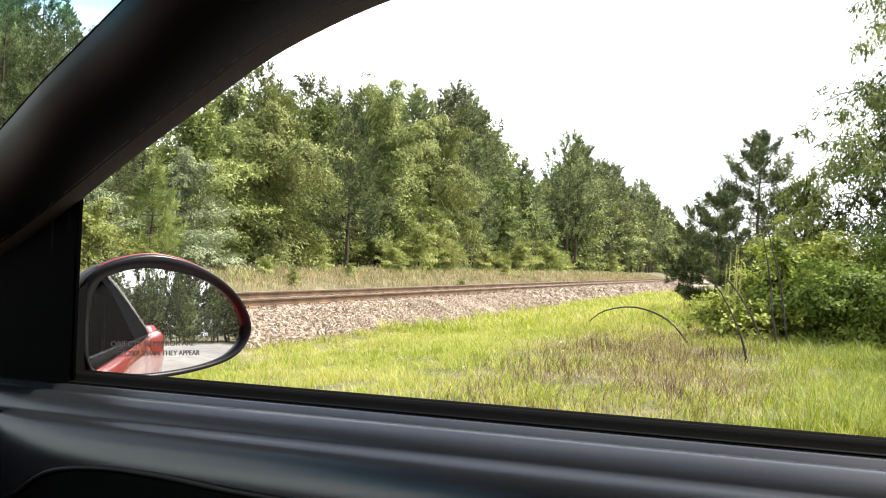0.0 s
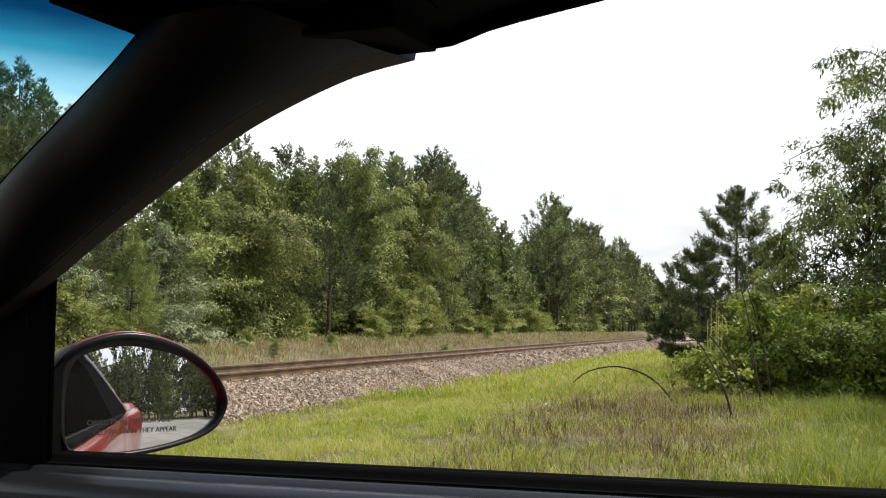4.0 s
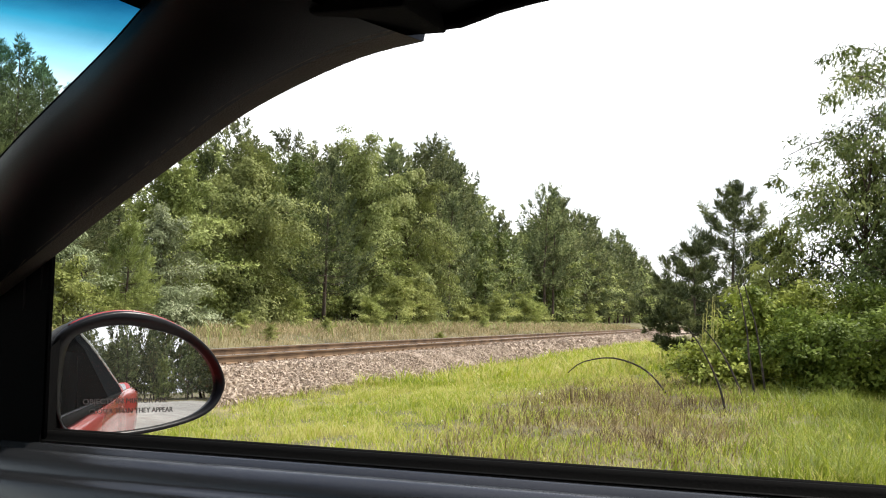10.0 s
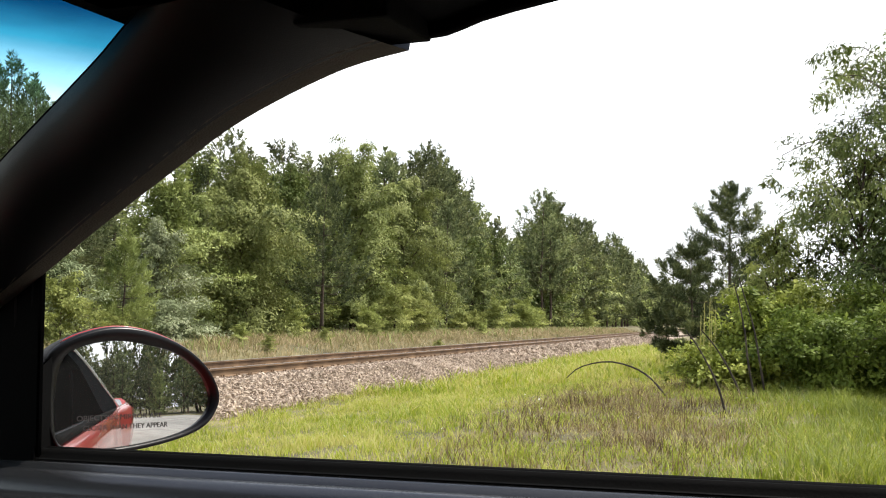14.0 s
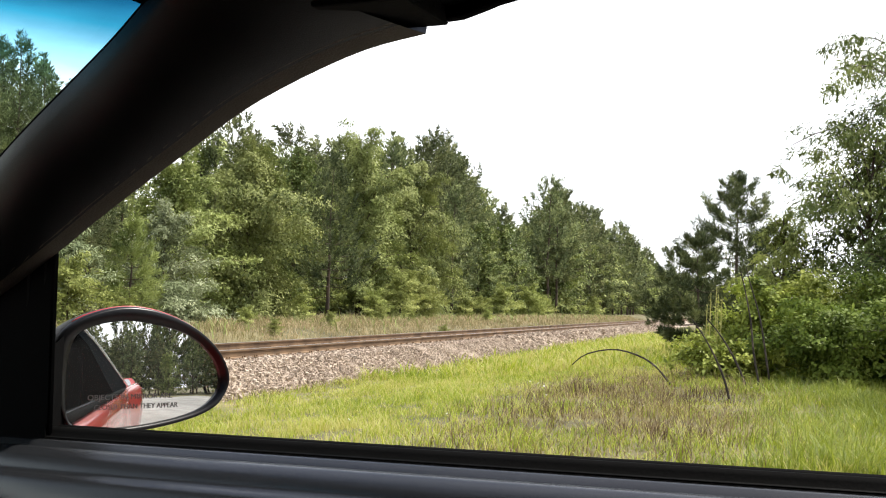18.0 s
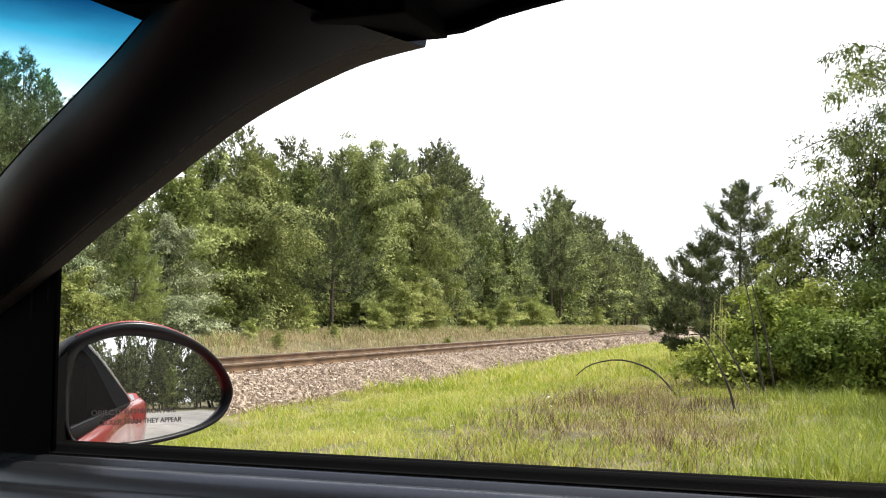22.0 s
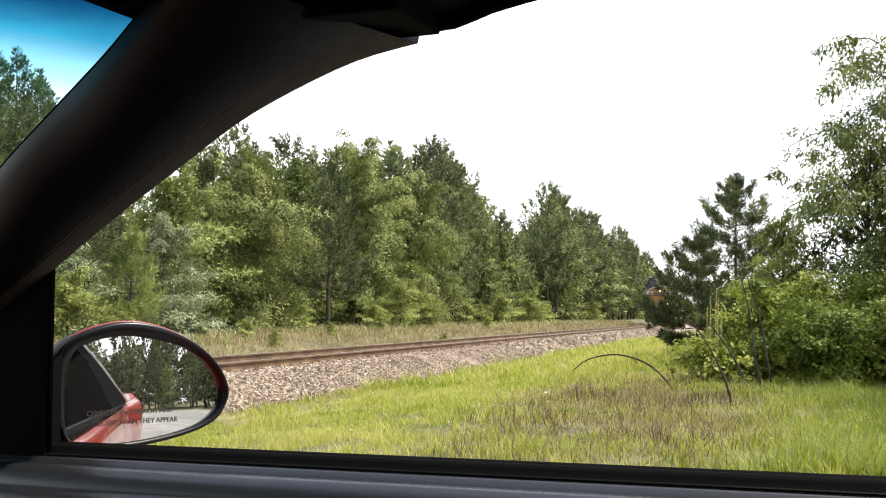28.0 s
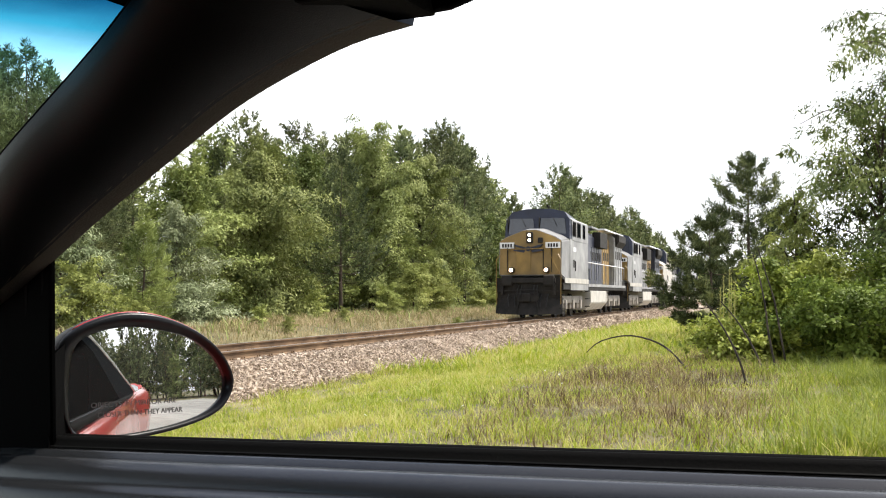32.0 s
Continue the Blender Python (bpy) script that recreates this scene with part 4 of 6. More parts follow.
def blades(n, area, tall, seed, width=0.012, keep=None):
    rng = np.random.default_rng(seed)
    x0, x1, y0, y1 = area
    x = x0 + (x1 - x0) * rng.random(n)
    y = y0 + (y1 - y0) * rng.random(n) ** 1.3
    if keep is not None:
        k = np.array([keep(a, b) > r for a, b, r in zip(x, y, rng.random(n))])
        x, y = x[k], y[k]
    n = len(x)
    z = np.array([ground_z(a, b) for a, b in zip(x, y)])
    h = tall * (0.5 + 0.8 * rng.random(n))
    h *= np.array([max(0.3, 0.85 + 1.1 * noise.noise((u * 1.4, w * 1.1, 12)) + 0.7 * noise.noise((u * 4.0, w * 3.0, 7))) for u, w in zip(x, y)])
    a = rng.random(n) * 6.283
    lean = h * (0.2 + 1.3 * rng.random(n))
    w = width * (0.7 + 0.6 * rng.random(n)) * (1 + 0.03 * y)
    p = np.stack([x, y, z - 0.02], 1)
    s = np.stack([np.cos(a + 1.57), np.sin(a + 1.57), 0 * a], 1) * w[:, None]
    m = p + np.stack([np.cos(a) * lean * 0.3, np.sin(a) * lean * 0.3, h * 0.6], 1)
    t = p + np.stack([np.cos(a) * lean, np.sin(a) * lean, h], 1)
    v = np.stack([p - s, p + s, m + s * 0.7, m - s * 0.7, t], 1).reshape(-1, 3)
    b = np.arange(n)[:, None] * 5
    q4 = b + np.array([0, 1, 2, 3])
    q3 = b + np.array([3, 2, 4])
    return v, q4, q3


def blade_object(name, data, mat, label, category):
    v, q4, q3 = data
    me = bpy.data.meshes.new(name)
    me.vertices.add(len(v))
    me.vertices.foreach_set("co", v.astype(np.float32).ravel())
    loops = np.concatenate([q4.ravel(), q3.ravel()]).astype(np.int32)
    me.loops.add(len(loops))
    me.loops.foreach_set("vertex_index", loops)
    starts = np.concatenate([np.arange(len(q4)) * 4, len(q4) * 4 + np.arange(len(q3)) * 3]).astype(np.int32)
    me.polygons.add(len(starts))
    me.polygons.foreach_set("loop_start", starts)
    me.materials.append(mat)
    me.update(calc_edges=True)
    return tagged(new(name, me), label, category, kind="stuff")


def weedy(x, y):
    """How brown the weeds stand, from 0 to 1."""
    d = math.hypot((x + 1.4 + 0.06 * (y - 13.5)) / 1.6, (y - 13.8) / 6.0)
    return max(0.0, 1.9 - 1.35 * d) * (0.7 + 0.9 * noise.noise((x * 0.7, y * 0.5, 5)))


def build_grass():
    def green(x, y):
        if abs(x - TRACK_X) < 2.3:
            return 0
        toe = smoothstep(-8.7, -7.5, x + 0.7 * noise.noise((x * 0.8, y * 0.9, 3)))
        bald = smoothstep(12.2, 9.6, y) * smoothstep(-0.5, -4.0, x) * 0.5
        return toe * (0.8 + 0.6 * noise.noise((x * 0.5, y * 0.4, 1)) + 0.7 * noise.noise((x * 1.9, y * 1.5, 8))) * (1 - 0.75 * min(1, weedy(x, y))) - bald * (0.6 + 0.6 * noise.noise((x * 0.9, y * 0.8, 2)))

    def right(x, y):
        return smoothstep(-0.8, 1.2, x) * (0.7 + 0.4 * noise.noise((x * 0.8, y * 0.6, 4)))
    verge = "long bright green grass on a railway verge"
    blade_object("grass", blades(230000, (-8.65, 5, 6.5, 24), 0.11, 1, width=0.0036, keep=green), M_GRASS, verge, "grass")
    blade_object("grass", blades(60000, (-8.65, 4, 22, 70), 0.22, 2, width=0.008, keep=green), M_GRASS, verge, "grass")
    # lush grass on the right, its colour also stands for shade
    blade_object("grass", blades(70000, (-0.8, 5.5, 7.5, 19), 0.19, 6, width=0.0034, keep=right), M_LUSH, "tall lush grass before a thicket, shade in its green", "grass")
    blade_object("weeds", blades(60000, (-6.5, 2.0, 8, 23), 0.15, 3, width=0.003, keep=weedy), M_WEED, "patch of brown seeding weeds in the grass", "weeds")

    def toe_weeds(x, y):
        return smoothstep(-7.2, -8.3, x) * (0.55 + 0.9 * noise.noise((x * 1.1, y * 0.7, 13)))
    blade_object("weeds", blades(16000, (-9.0, -7.2, 9, 40), 0.1, 8, width=0.0036, keep=toe_weeds), M_WEED, "thin brown weeds along the edge of the ballast", "weeds")

    def verge_dry(x, y):
        return smoothstep(-12.7, -14.0, x) * (0.7 + 0.6 * noise.noise((x * 0.4, y * 0.25, 6)))

    def verge_green(x, y):
        return smoothstep(-13.2, -17.0, x) * (0.5 + 0.9 * noise.noise((x * 0.3, y * 0.2, 9)))
    blade_object("dry_grass", blades(120000, (-22, -12.7, 12, 130), 0.24, 4, width=0.0048, keep=verge_dry), M_DRY, "dry tan grass between the track and the wood", "grass")
    blade_object("tall_weeds", blades(10000, (-23, -13.2, 12, 130), 0.36, 5, width=0.012, keep=verge_green), M_LEAF[0], "green and tan weeds at the foot of the wood", "weeds")


def build_flowers():
    """White and yellow flower heads dotted through the grass."""
    rnd = random.Random(3)
    spots = [(-3.07, 10.66), (-2.2, 10.1), (-4.0, 10.4), (-2.9, 14.8), (-2.6, 13.6), (-3.5, 16.8), (-1.3, 12.2)]
    spots += [(rnd.uniform(-4.2, 0.6), rnd.uniform(11, 19)) for _ in range(9)]
    bm = bmesh.new()
    for k in range(9):
        a = 2 * math.pi * k / 9
        u, w = Vector((math.cos(a), math.sin(a), 0)), Vector((-math.sin(a), math.cos(a), 0))
        q = [bm.verts.new(u * r + w * s + Vector((0, 0, z))) for r, s, z in ((0.006, 0, 0), (0.02, 0.008, 0.006), (0.03, 0, 0.002), (0.02, -0.008, 0.006))]
        bm.faces.new(q)
    head = bpy.data.meshes.new("petals")
    bm.to_mesh(head)
    bm.free()
    head.materials.append(M_FLOWER)
    stem = bpy.data.meshes.new("wild_flower")
    bm = tubed([(0, 0, 0), (0.01, 0, 0.1), (0, 0, 0.2)], 0.004, 5)
    bm.to_mesh(stem)
    bm.free()
    stem.materials.append(M_GRASS)
    for x, y in spots:
        f = tagged(new("wild_flower", stem), "small white wild flower in the grass", "flower", "wild flowers")
        s = rnd.uniform(0.35, 0.65)
        f.matrix_basis = pose(x, y, ground_z(x, y), rnd.uniform(-12, 12), rnd.uniform(-12, 12), rnd.uniform(0, 360)) @ Matrix.Diagonal((s, s, s, 1))
        p = new("petals", head)
        p.parent = f
        p.matrix_basis = pose(0, 0, 0.2, 35, 0, rnd.uniform(0, 360))


# ---- the car that the camera sits in ----
CAR_TURN = 82.83


def sill(y):
    return 0.939 + (0.935 - y) * 0.0283


PILLAR_SIDE = [(0.985, 1.15, 1.02), (0.955, 1.0, 1.078), (0.929, 0.877, 1.137), (0.911, 0.789, 1.184), (0.89, 0.679, 1.239), (0.873, 0.585, 1.284), (0.859, 0.476, 1.32), (0.855, 0.403, 1.333)]
PILLAR_FRONT = [(0.93, 1.15, 1.096), (0.88, 0.96, 1.198), (0.832, 0.843, 1.25), (0.812, 0.756, 1.3), (0.786, 0.687, 1.33), (0.769, 0.646, 1.349), (0.753, 0.612, 1.363), (0.72, 0.55, 1.384)]
ROOF_EDGE = [(0.745, 0.625, 1.372), (0.8, 0.5, 1.366), (0.853, 0.392, 1.353), (0.846, 0.308, 1.367), (0.842, 0.1, 1.392), (0.84, -0.2, 1.395), (0.81, -0.42, 1.385), (0.77, -0.6, 1.36)]


def glass_tint():
    m = bpy.data.materials.new("windscreen_glass")
    m.use_nodes = True
    n, l = m.node_tree.nodes, m.node_tree.links
    n.clear()
    out = n.new("ShaderNodeOutputMaterial")
    tc, sep = n.new("ShaderNodeTexCoord"), n.new("ShaderNodeSeparateXYZ")
    l.new(tc.outputs["Object"], sep.inputs[0])
    rng = n.new("ShaderNodeMapRange")
    rng.inputs[1].default_value, rng.inputs[2].default_value = 1.272, 1.366
    l.new(sep.outputs["Z"], rng.inputs[0])
    r = n.new("ShaderNodeValToRGB")
    e = r.color_ramp.elements
    e[0].position, e[0].color = 0.0, (0.88, 0.95, 0.9, 1)
    e[1].position, e[1].color = 1.0, (0.002, 0.08, 0.2, 1)
    mid = e.new(0.5)
    mid.color = (0.32, 0.62, 0.76, 1)
    low = e.new(0.25)
    low.color = (0.72, 0.87, 0.9, 1)
    high = e.new(0.78)
    high.color = (0.03, 0.27, 0.42, 1)
    l.new(rng.outputs[0], r.inputs[0])
    t = n.new("ShaderNodeBsdfTransparent")
    l.new(r.outputs[0], t.inputs[0])
    g = n.new("ShaderNodeBsdfGlossy")
    g.inputs["Roughness"].default_value = 0.0
    mx = n.new("ShaderNodeMixShader")
    mx.inputs[0].default_value = 0.03
    l.new(t.outputs[0], mx.inputs[1])
    l.new(g.outputs[0], mx.inputs[2])
    l.new(mx.outputs[0], out.inputs[0])
    return m


def ring_points(points, n, off=(0, 0)):
    """A closed smooth outline through a few control points."""
    k = len(points)
    out = []
    for i in range(n):
        s = i * k / n
        j = int(s)
        t = s - j
        p = [Vector((*points[(j + q) % k], 0)) for q in (-1, 0, 1, 2)]
        v = 0.5 * (2 * p[1] + (p[2] - p[0]) * t + (2 * p[0] - 5 * p[1] + 4 * p[2] - p[3]) * t * t + (3 * p[1] - p[0] - 3 * p[2] + p[3]) * t ** 3)
        out.append((v.x, v.y))
    return out


def build_mirror(car):
    c = Vector((1.114, 0.899, 0.9988))
    nrm = Vector((-0.4517, -0.8909, 0.0464))
    a, b = Vector((0.8919, -0.4522, 0)), Vector((0.021, 0.0414, 0.9989))
    # the glass is set a little further out than its housing
    aim = Matrix.Rotation(radians(1.2), 3, "Z") @ Matrix.Rotation(radians(-0.85), 3, a)

    a, b = a * 1.06, b * 1.06

    def at(u, v, d=0.0):
        return c + a * u + b * v + nrm * d
    outer = ring_points([(-0.104, 0.0065), (-0.1015, 0.035), (-0.089, 0.054), (-0.0602, 0.0691), (-0.0199, 0.0772), (0.0226, 0.0722), (0.0673, 0.0538), (0.0985, 0.0284), (0.1148, -0.0017), (0.1115, -0.0239), (0.0965, -0.0428), (0.0629, -0.0566), (0.0049, -0.0673), (-0.0686, -0.07), (-0.098, -0.04)], 60)
    glass = ring_points([(-0.085, 0.0304), (-0.0675, 0.051), (-0.0262, 0.0606), (0.0159, 0.0572), (0.0625, 0.0448), (0.0955, 0.0195), (0.1085, -0.0105), (0.0955, -0.0345), (0.0585, -0.0515), (-0.0153, -0.0624), (-0.0792, -0.0582), (-0.0895, -0.022)], 60)
    R = 1.25
    # start both outlines at the same bearing
    def aligned(ring):
        k = min(range(len(ring)), key=lambda i: abs(math.atan2(ring[i][1], ring[i][0] + 1e-9) - math.pi * 0.999))
        ring = ring[k:] + ring[:k]
        if ring[5][1] < ring[0][1]:
            ring = [ring[0]] + ring[:0:-1]
        return ring
    outer, glass = aligned(outer), aligned(glass)
    rows = []
    mid = [(0.85 * p[0] + 0.15 * q[0], 0.85 * p[1] + 0.15 * q[1]) for p, q in zip(outer, glass)]
    rows.append([at(u * 1.0, v * 1.0, -0.012) for u, v in glass])
    rows.append([at(u * 1.01, v * 1.01, -0.001) for u, v in glass])
    rows.append([at(u, v, 0.003) for u, v in mid])
    rows.append([at(u, v, 0.0) for u, v in outer])
    rows.append([at(u * 1.01, v * 1.01, -0.006) for u, v in outer])
    bezel = loft(rows, closed=True)
    mirror = part("side_mirror", bezel, M_GLOSS, car, "black door mirror with a convex glass", smooth=True)
    rows = []
    for d, s in ((-0.004, 1.004), (-0.008, 1.016), (-0.02, 1.02), (-0.05, 0.97), (-0.08, 0.83), (-0.1, 0.55), (-0.108, 0.05)):
        rows.append([at(u * s - (1 - s) * 0.02, v * s, d) for u, v in outer])
    part("mirror_shell", loft(rows, closed=True), M_TRIM, mirror, "dark mirror shell", smooth=True)
    top = [p for p in outer if p[1] > 0.012]
    top.sort(key=lambda p: p[0])
    part("painted_rim", tubed([at(u * 1.006, v * 1.006, -0.007) for u, v in top[8:]], 0.0014, 6), M_RED, mirror, "glossy red edge of the mirror shell", smooth=True)
    bm = bmesh.new()
    rings = []
    for s in (1.0, 0.8, 0.6, 0.4, 0.2):
        rings.append([bm.verts.new(c + nrm * -0.002 + aim @ (a * (u * s) + b * (v * s) - nrm * (((u * s) ** 2 + (v * s) ** 2) / (2 * R)))) for u, v in glass])
    hub = bm.verts.new(c + nrm * -0.002)
    for p, q in zip(rings, rings[1:]):
        for i in range(60):
            bm.faces.new((p[i], p[(i + 1) % 60], q[(i + 1) % 60], q[i]))
    for i in range(60):
        bm.faces.new((rings[-1][i], rings[-1][(i + 1) % 60], hub))
    part("mirror_glass", bm, M_MIRROR, mirror, "convex mirror glass with a warning in small letters", smooth=True)
    # warning letters on the glass
    for text, u, v, size in (("OBJECTS IN MIRROR ARE", 0.041, -0.0305, 0.0085), ("CLOSER THAN THEY APPEAR", 0.0485, -0.042, 0.0085)):
        cu = bpy.data.curves.new("lettering", "FONT")
        cu.body, cu.size, cu.align_x = text, size, "RIGHT"
        tmp = bpy.data.objects.new("lettering", cu)
        scene.collection.objects.link(tmp)
        bpy.context.view_layer.update()
        me = bpy.data.meshes.new_from_object(tmp)
        bpy.data.objects.remove(tmp)
        wide = max(v_.co.x for v_ in me.vertices) - min(v_.co.x for v_ in me.vertices)
        squeeze = 0.105 / wide
        for vert in me.vertices:
            uu, vv = u + vert.co.x * squeeze, v + vert.co.y + 0.018 * (0 - vert.co.x * squeeze) * 0.0
            vert.co = c + nrm * -0.002 + aim @ (a * uu + b * vv - nrm * ((uu * uu + vv * vv) / (2 * R) - 0.0006))
        me.materials.clear()
        me.materials.append(M_MARK)
        part("lettering", me, M_MARK, mirror)
    # the arm to the door
    part("mirror_arm", loft([[Vector((0.985, 0.93, sill(0.93) - 0.02)), Vector((0.985, 0.93, 1.03)), Vector((0.985, 1.06, 1.0)), Vector((0.985, 1.06, sill(1.0) - 0.02))], [at(-0.06, -0.05, -0.03), at(-0.075, 0.055, -0.02), at(-0.06, 0.04, -0.07), at(-0.06, -0.05, -0.07)]], closed=True), M_BLACK, mirror)


def build_car():
    car = tagged(thing("car", pose(0, 0, 0, 0, 0, CAR_TURN)), "parked red coupe with dark interior and open passenger window", "car")
    # inner door panel: a soft roll, a groove and a padded face under the window
    prof = [(0.018, -0.012), (0.028, -0.0125), (0.034, -0.019), (0.037, -0.0205), (0.041, -0.019), (0.046, -0.0165), (0.058, -0.018), (0.072, -0.025), (0.08, -0.034), (0.084, -0.0385), (0.09, -0.0385), (0.1, -0.043), (0.112, -0.058), (0.118, -0.08), (0.116, -0.12), (0.105, -0.2), (0.09, -0.3), (0.06, -0.6)]
    rows = []
    for i in range(31):
        y = -1.0 + 2.3 * i / 30
        flat = smoothstep(0.85, 1.15, y)
        rows.append([Vector((1.0 - dx * (1 - 0.35 * flat), y, sill(y) + dz)) for dx, dz in prof])
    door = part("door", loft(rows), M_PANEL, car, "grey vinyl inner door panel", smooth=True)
    # window seals
    seal = [(-0.012, -0.03), (-0.012, -0.006), (-0.006, 0.0), (-0.001, 0.0), (0.004, -0.004), (0.008, -0.012), (0.014, -0.013), (0.018, -0.02), (0.018, -0.05)]
    rows = [[Vector((1.0 - dx, -1.0 + 1.94 * i / 24, sill(-1.0 + 1.94 * i / 24) + dz)) for dx, dz in seal] for i in range(25)]
    part("window_seal", loft(rows), M_BLACK, door, "black rubber window seal", smooth=True)
    part("seal_lip", tubed([(0.9885, -1.0, sill(-1.0) - 0.0105), (0.9885, 0.93, sill(0.93) - 0.0105)], 0.0016, 6), M_TRIM, door)
    # mirror sail and the front window channel
    rows = []
    for i in range(7):
        y = 0.936 + 0.4 * i / 6
        low, top = Vector((0.995, y, sill(y) - 0.03)), curve_at(PILLAR_SIDE, 0.2857 * (1 - i / 6)) + Vector((-0.004, 0, 0.02))
        rows.append([low, low.lerp(top, 0.35), low.lerp(top, 0.7), top])
    part("mirror_sail", loft(rows), M_BLACK, door, "black plastic corner panel inside the mirror", smooth=True)
    for y, w in ((0.936, 0.004), (0.948, 0.0022), (0.972, 0.003)):
        part("window_channel", tubed([(0.998, y, sill(y) - 0.02), (0.965, y - 0.028, 1.04), (0.927, y - 0.062, 1.15)], w, 6), M_TRIM if w < 0.004 else M_BLACK, door)
    # dark lower panel with a rounded front end and a raised rim
    lip = [(0.915, 0.61), (0.914, 0.73), (0.903, 0.802), (0.874, 0.833), (0.838, 0.855), (0.777, 0.866), (0.7, 0.868), (0.6, 0.865), (0.45, 0.867), (0.2, 0.875), (-0.2, 0.888), (-1.0, 0.91)]
    edge = [curve_at([(0.868, y, z) for y, z in lip], i / 40) for i in range(41)]
    rows = [[e + Vector((0.02, 0, 0)), e.copy(), e + Vector((0.004, 0, -0.012)), Vector((0.884, e.y, min(e.z - 0.03, 0.8))), Vector((0.9, e.y, 0.45))] for e in edge]
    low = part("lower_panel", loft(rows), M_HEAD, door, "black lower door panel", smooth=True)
    part("panel_rim", tubed(edge, 0.0028, 6), M_TRIM, door, smooth=True)
    # front pillar trim, thick and rounded, with its outer skin
    rows, skin = [], []
    for i in range(33):
        u = i / 32
        s, f = curve_at(PILLAR_SIDE, u), curve_at(PILLAR_FRONT, u)
        inward = Vector((-0.75, -0.35, -0.3))
        rows.append([s + Vector((0.03, 0.012, 0.02)), s.copy()] + [s.lerp(f, k / 8) + inward * 0.035 * math.sin(math.pi * k / 8) ** 0.8 for k in range(1, 8)] + [f.copy(), f + Vector((0.025, 0.025, 0.003))])
        skin.append([s + Vector((0.03, 0.012, 0.023)), s + Vector((0.055, 0.03, 0.035)), s.lerp(f, 0.5) + Vector((0.06, 0.04, 0.03)), f + Vector((0.03, 0.03, 0.003))])
    # strip added over the trim to paint the sheen of window light
    edge_rows = []
    for i in range(33):
        s, f = curve_at(PILLAR_SIDE, i / 32), curve_at(PILLAR_FRONT, i / 32)
        edge_rows.append([s.lerp(f, v) + Vector((-0.75, -0.35, -0.3)) * (0.0015 - 0.012 * v + 0.035 * math.sin(math.pi * v) ** 0.8) for v in (0.0, 0.03, 0.07, 0.11, 0.15, 0.19, 0.22)])
    part("pillar_sheen_strip", loft(edge_rows), M_PILLAR_SHEEN, car, "brown-grey strip painting window light along the pillar edge", smooth=True)
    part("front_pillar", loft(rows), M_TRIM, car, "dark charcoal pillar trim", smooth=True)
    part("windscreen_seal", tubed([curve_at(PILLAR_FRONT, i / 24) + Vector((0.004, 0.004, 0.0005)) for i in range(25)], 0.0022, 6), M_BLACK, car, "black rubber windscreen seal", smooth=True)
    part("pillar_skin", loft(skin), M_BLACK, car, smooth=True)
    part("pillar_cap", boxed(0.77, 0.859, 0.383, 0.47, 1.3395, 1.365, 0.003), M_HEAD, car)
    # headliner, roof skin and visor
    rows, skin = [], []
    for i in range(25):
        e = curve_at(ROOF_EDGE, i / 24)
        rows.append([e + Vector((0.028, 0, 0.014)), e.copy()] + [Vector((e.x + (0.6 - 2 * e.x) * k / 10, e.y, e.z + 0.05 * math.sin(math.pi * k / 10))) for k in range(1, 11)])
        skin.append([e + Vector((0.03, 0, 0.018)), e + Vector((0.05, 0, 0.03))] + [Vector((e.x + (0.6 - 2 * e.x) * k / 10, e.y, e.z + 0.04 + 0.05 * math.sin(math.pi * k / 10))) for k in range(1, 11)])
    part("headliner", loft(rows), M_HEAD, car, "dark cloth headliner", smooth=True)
    roof = part("roof", loft(skin), M_BLACK, car, smooth=True)
    part("door_frame_seal", tubed([curve_at(ROOF_EDGE, 0.29 + 0.71 * i / 20) + Vector((0.004, 0, -0.002)) for i in range(21)], 0.009, 8), M_BLACK, car, smooth=True)
    part("sun_visor", boxed(0.18, 0.752, 0.5, 0.65, 1.362, 1.382, 0.008), M_HEAD, car, "dark sun visor folded up")
    # windscreen with a shaded top band
    rows = []
    for i in range(17):
        f = curve_at([(0.99, 1.35, 0.98)] + PILLAR_FRONT[:7] + [(0.735, 0.58, 1.385), (0.71, 0.53, 1.405)], i / 16) + Vector((0.03, 0.03, 0.002))
        rows.append([Vector((f.x + (0.6 - 2 * f.x) * k / 12, f.y + 0.16 * math.sin(math.pi * k / 12), f.z + 0.02 * math.sin(math.pi * k / 12))) for k in range(13)])
    ws = part("windscreen", loft(rows), glass_tint(), car, "clear windscreen with a blue shaded top band", smooth=True)
    ws.visible_shadow = False
    # dashboard, floor, far door and rear bulkhead close the cabin
    part("dashboard", boxed(-0.42, 0.975, 1.0, 1.6, 0.45, 0.93, 0.05), M_TRIM, car, smooth=True)
    part("cabin_floor", boxed(-0.45, 1.0, -1.5, 1.7, 0.16, 0.2), M_HEAD, car)
    part("rear_quarter_trim", extruded([(0.745, 0.2), (0.975, 0.2), (0.975, 1.0), (0.78, 1.27), (0.745, 1.27)], -0.98, -0.95, "y"), M_HEAD, car)
    part("header_panel", boxed(0.68, 0.872, 0.36, 0.66, 1.362, 1.372), M_HEAD, car)
    part("driver_door", boxed(-0.5, -0.44, -1.4, 0.95, 0.2, 1.42, 0.015), M_HEAD, car)
    part("rear_bulkhead", boxed(-0.45, 0.74, -0.99, -0.95, 0.2, 1.29, 0.01), M_HEAD, car)
    # outer skin of the passenger side
    rows = []
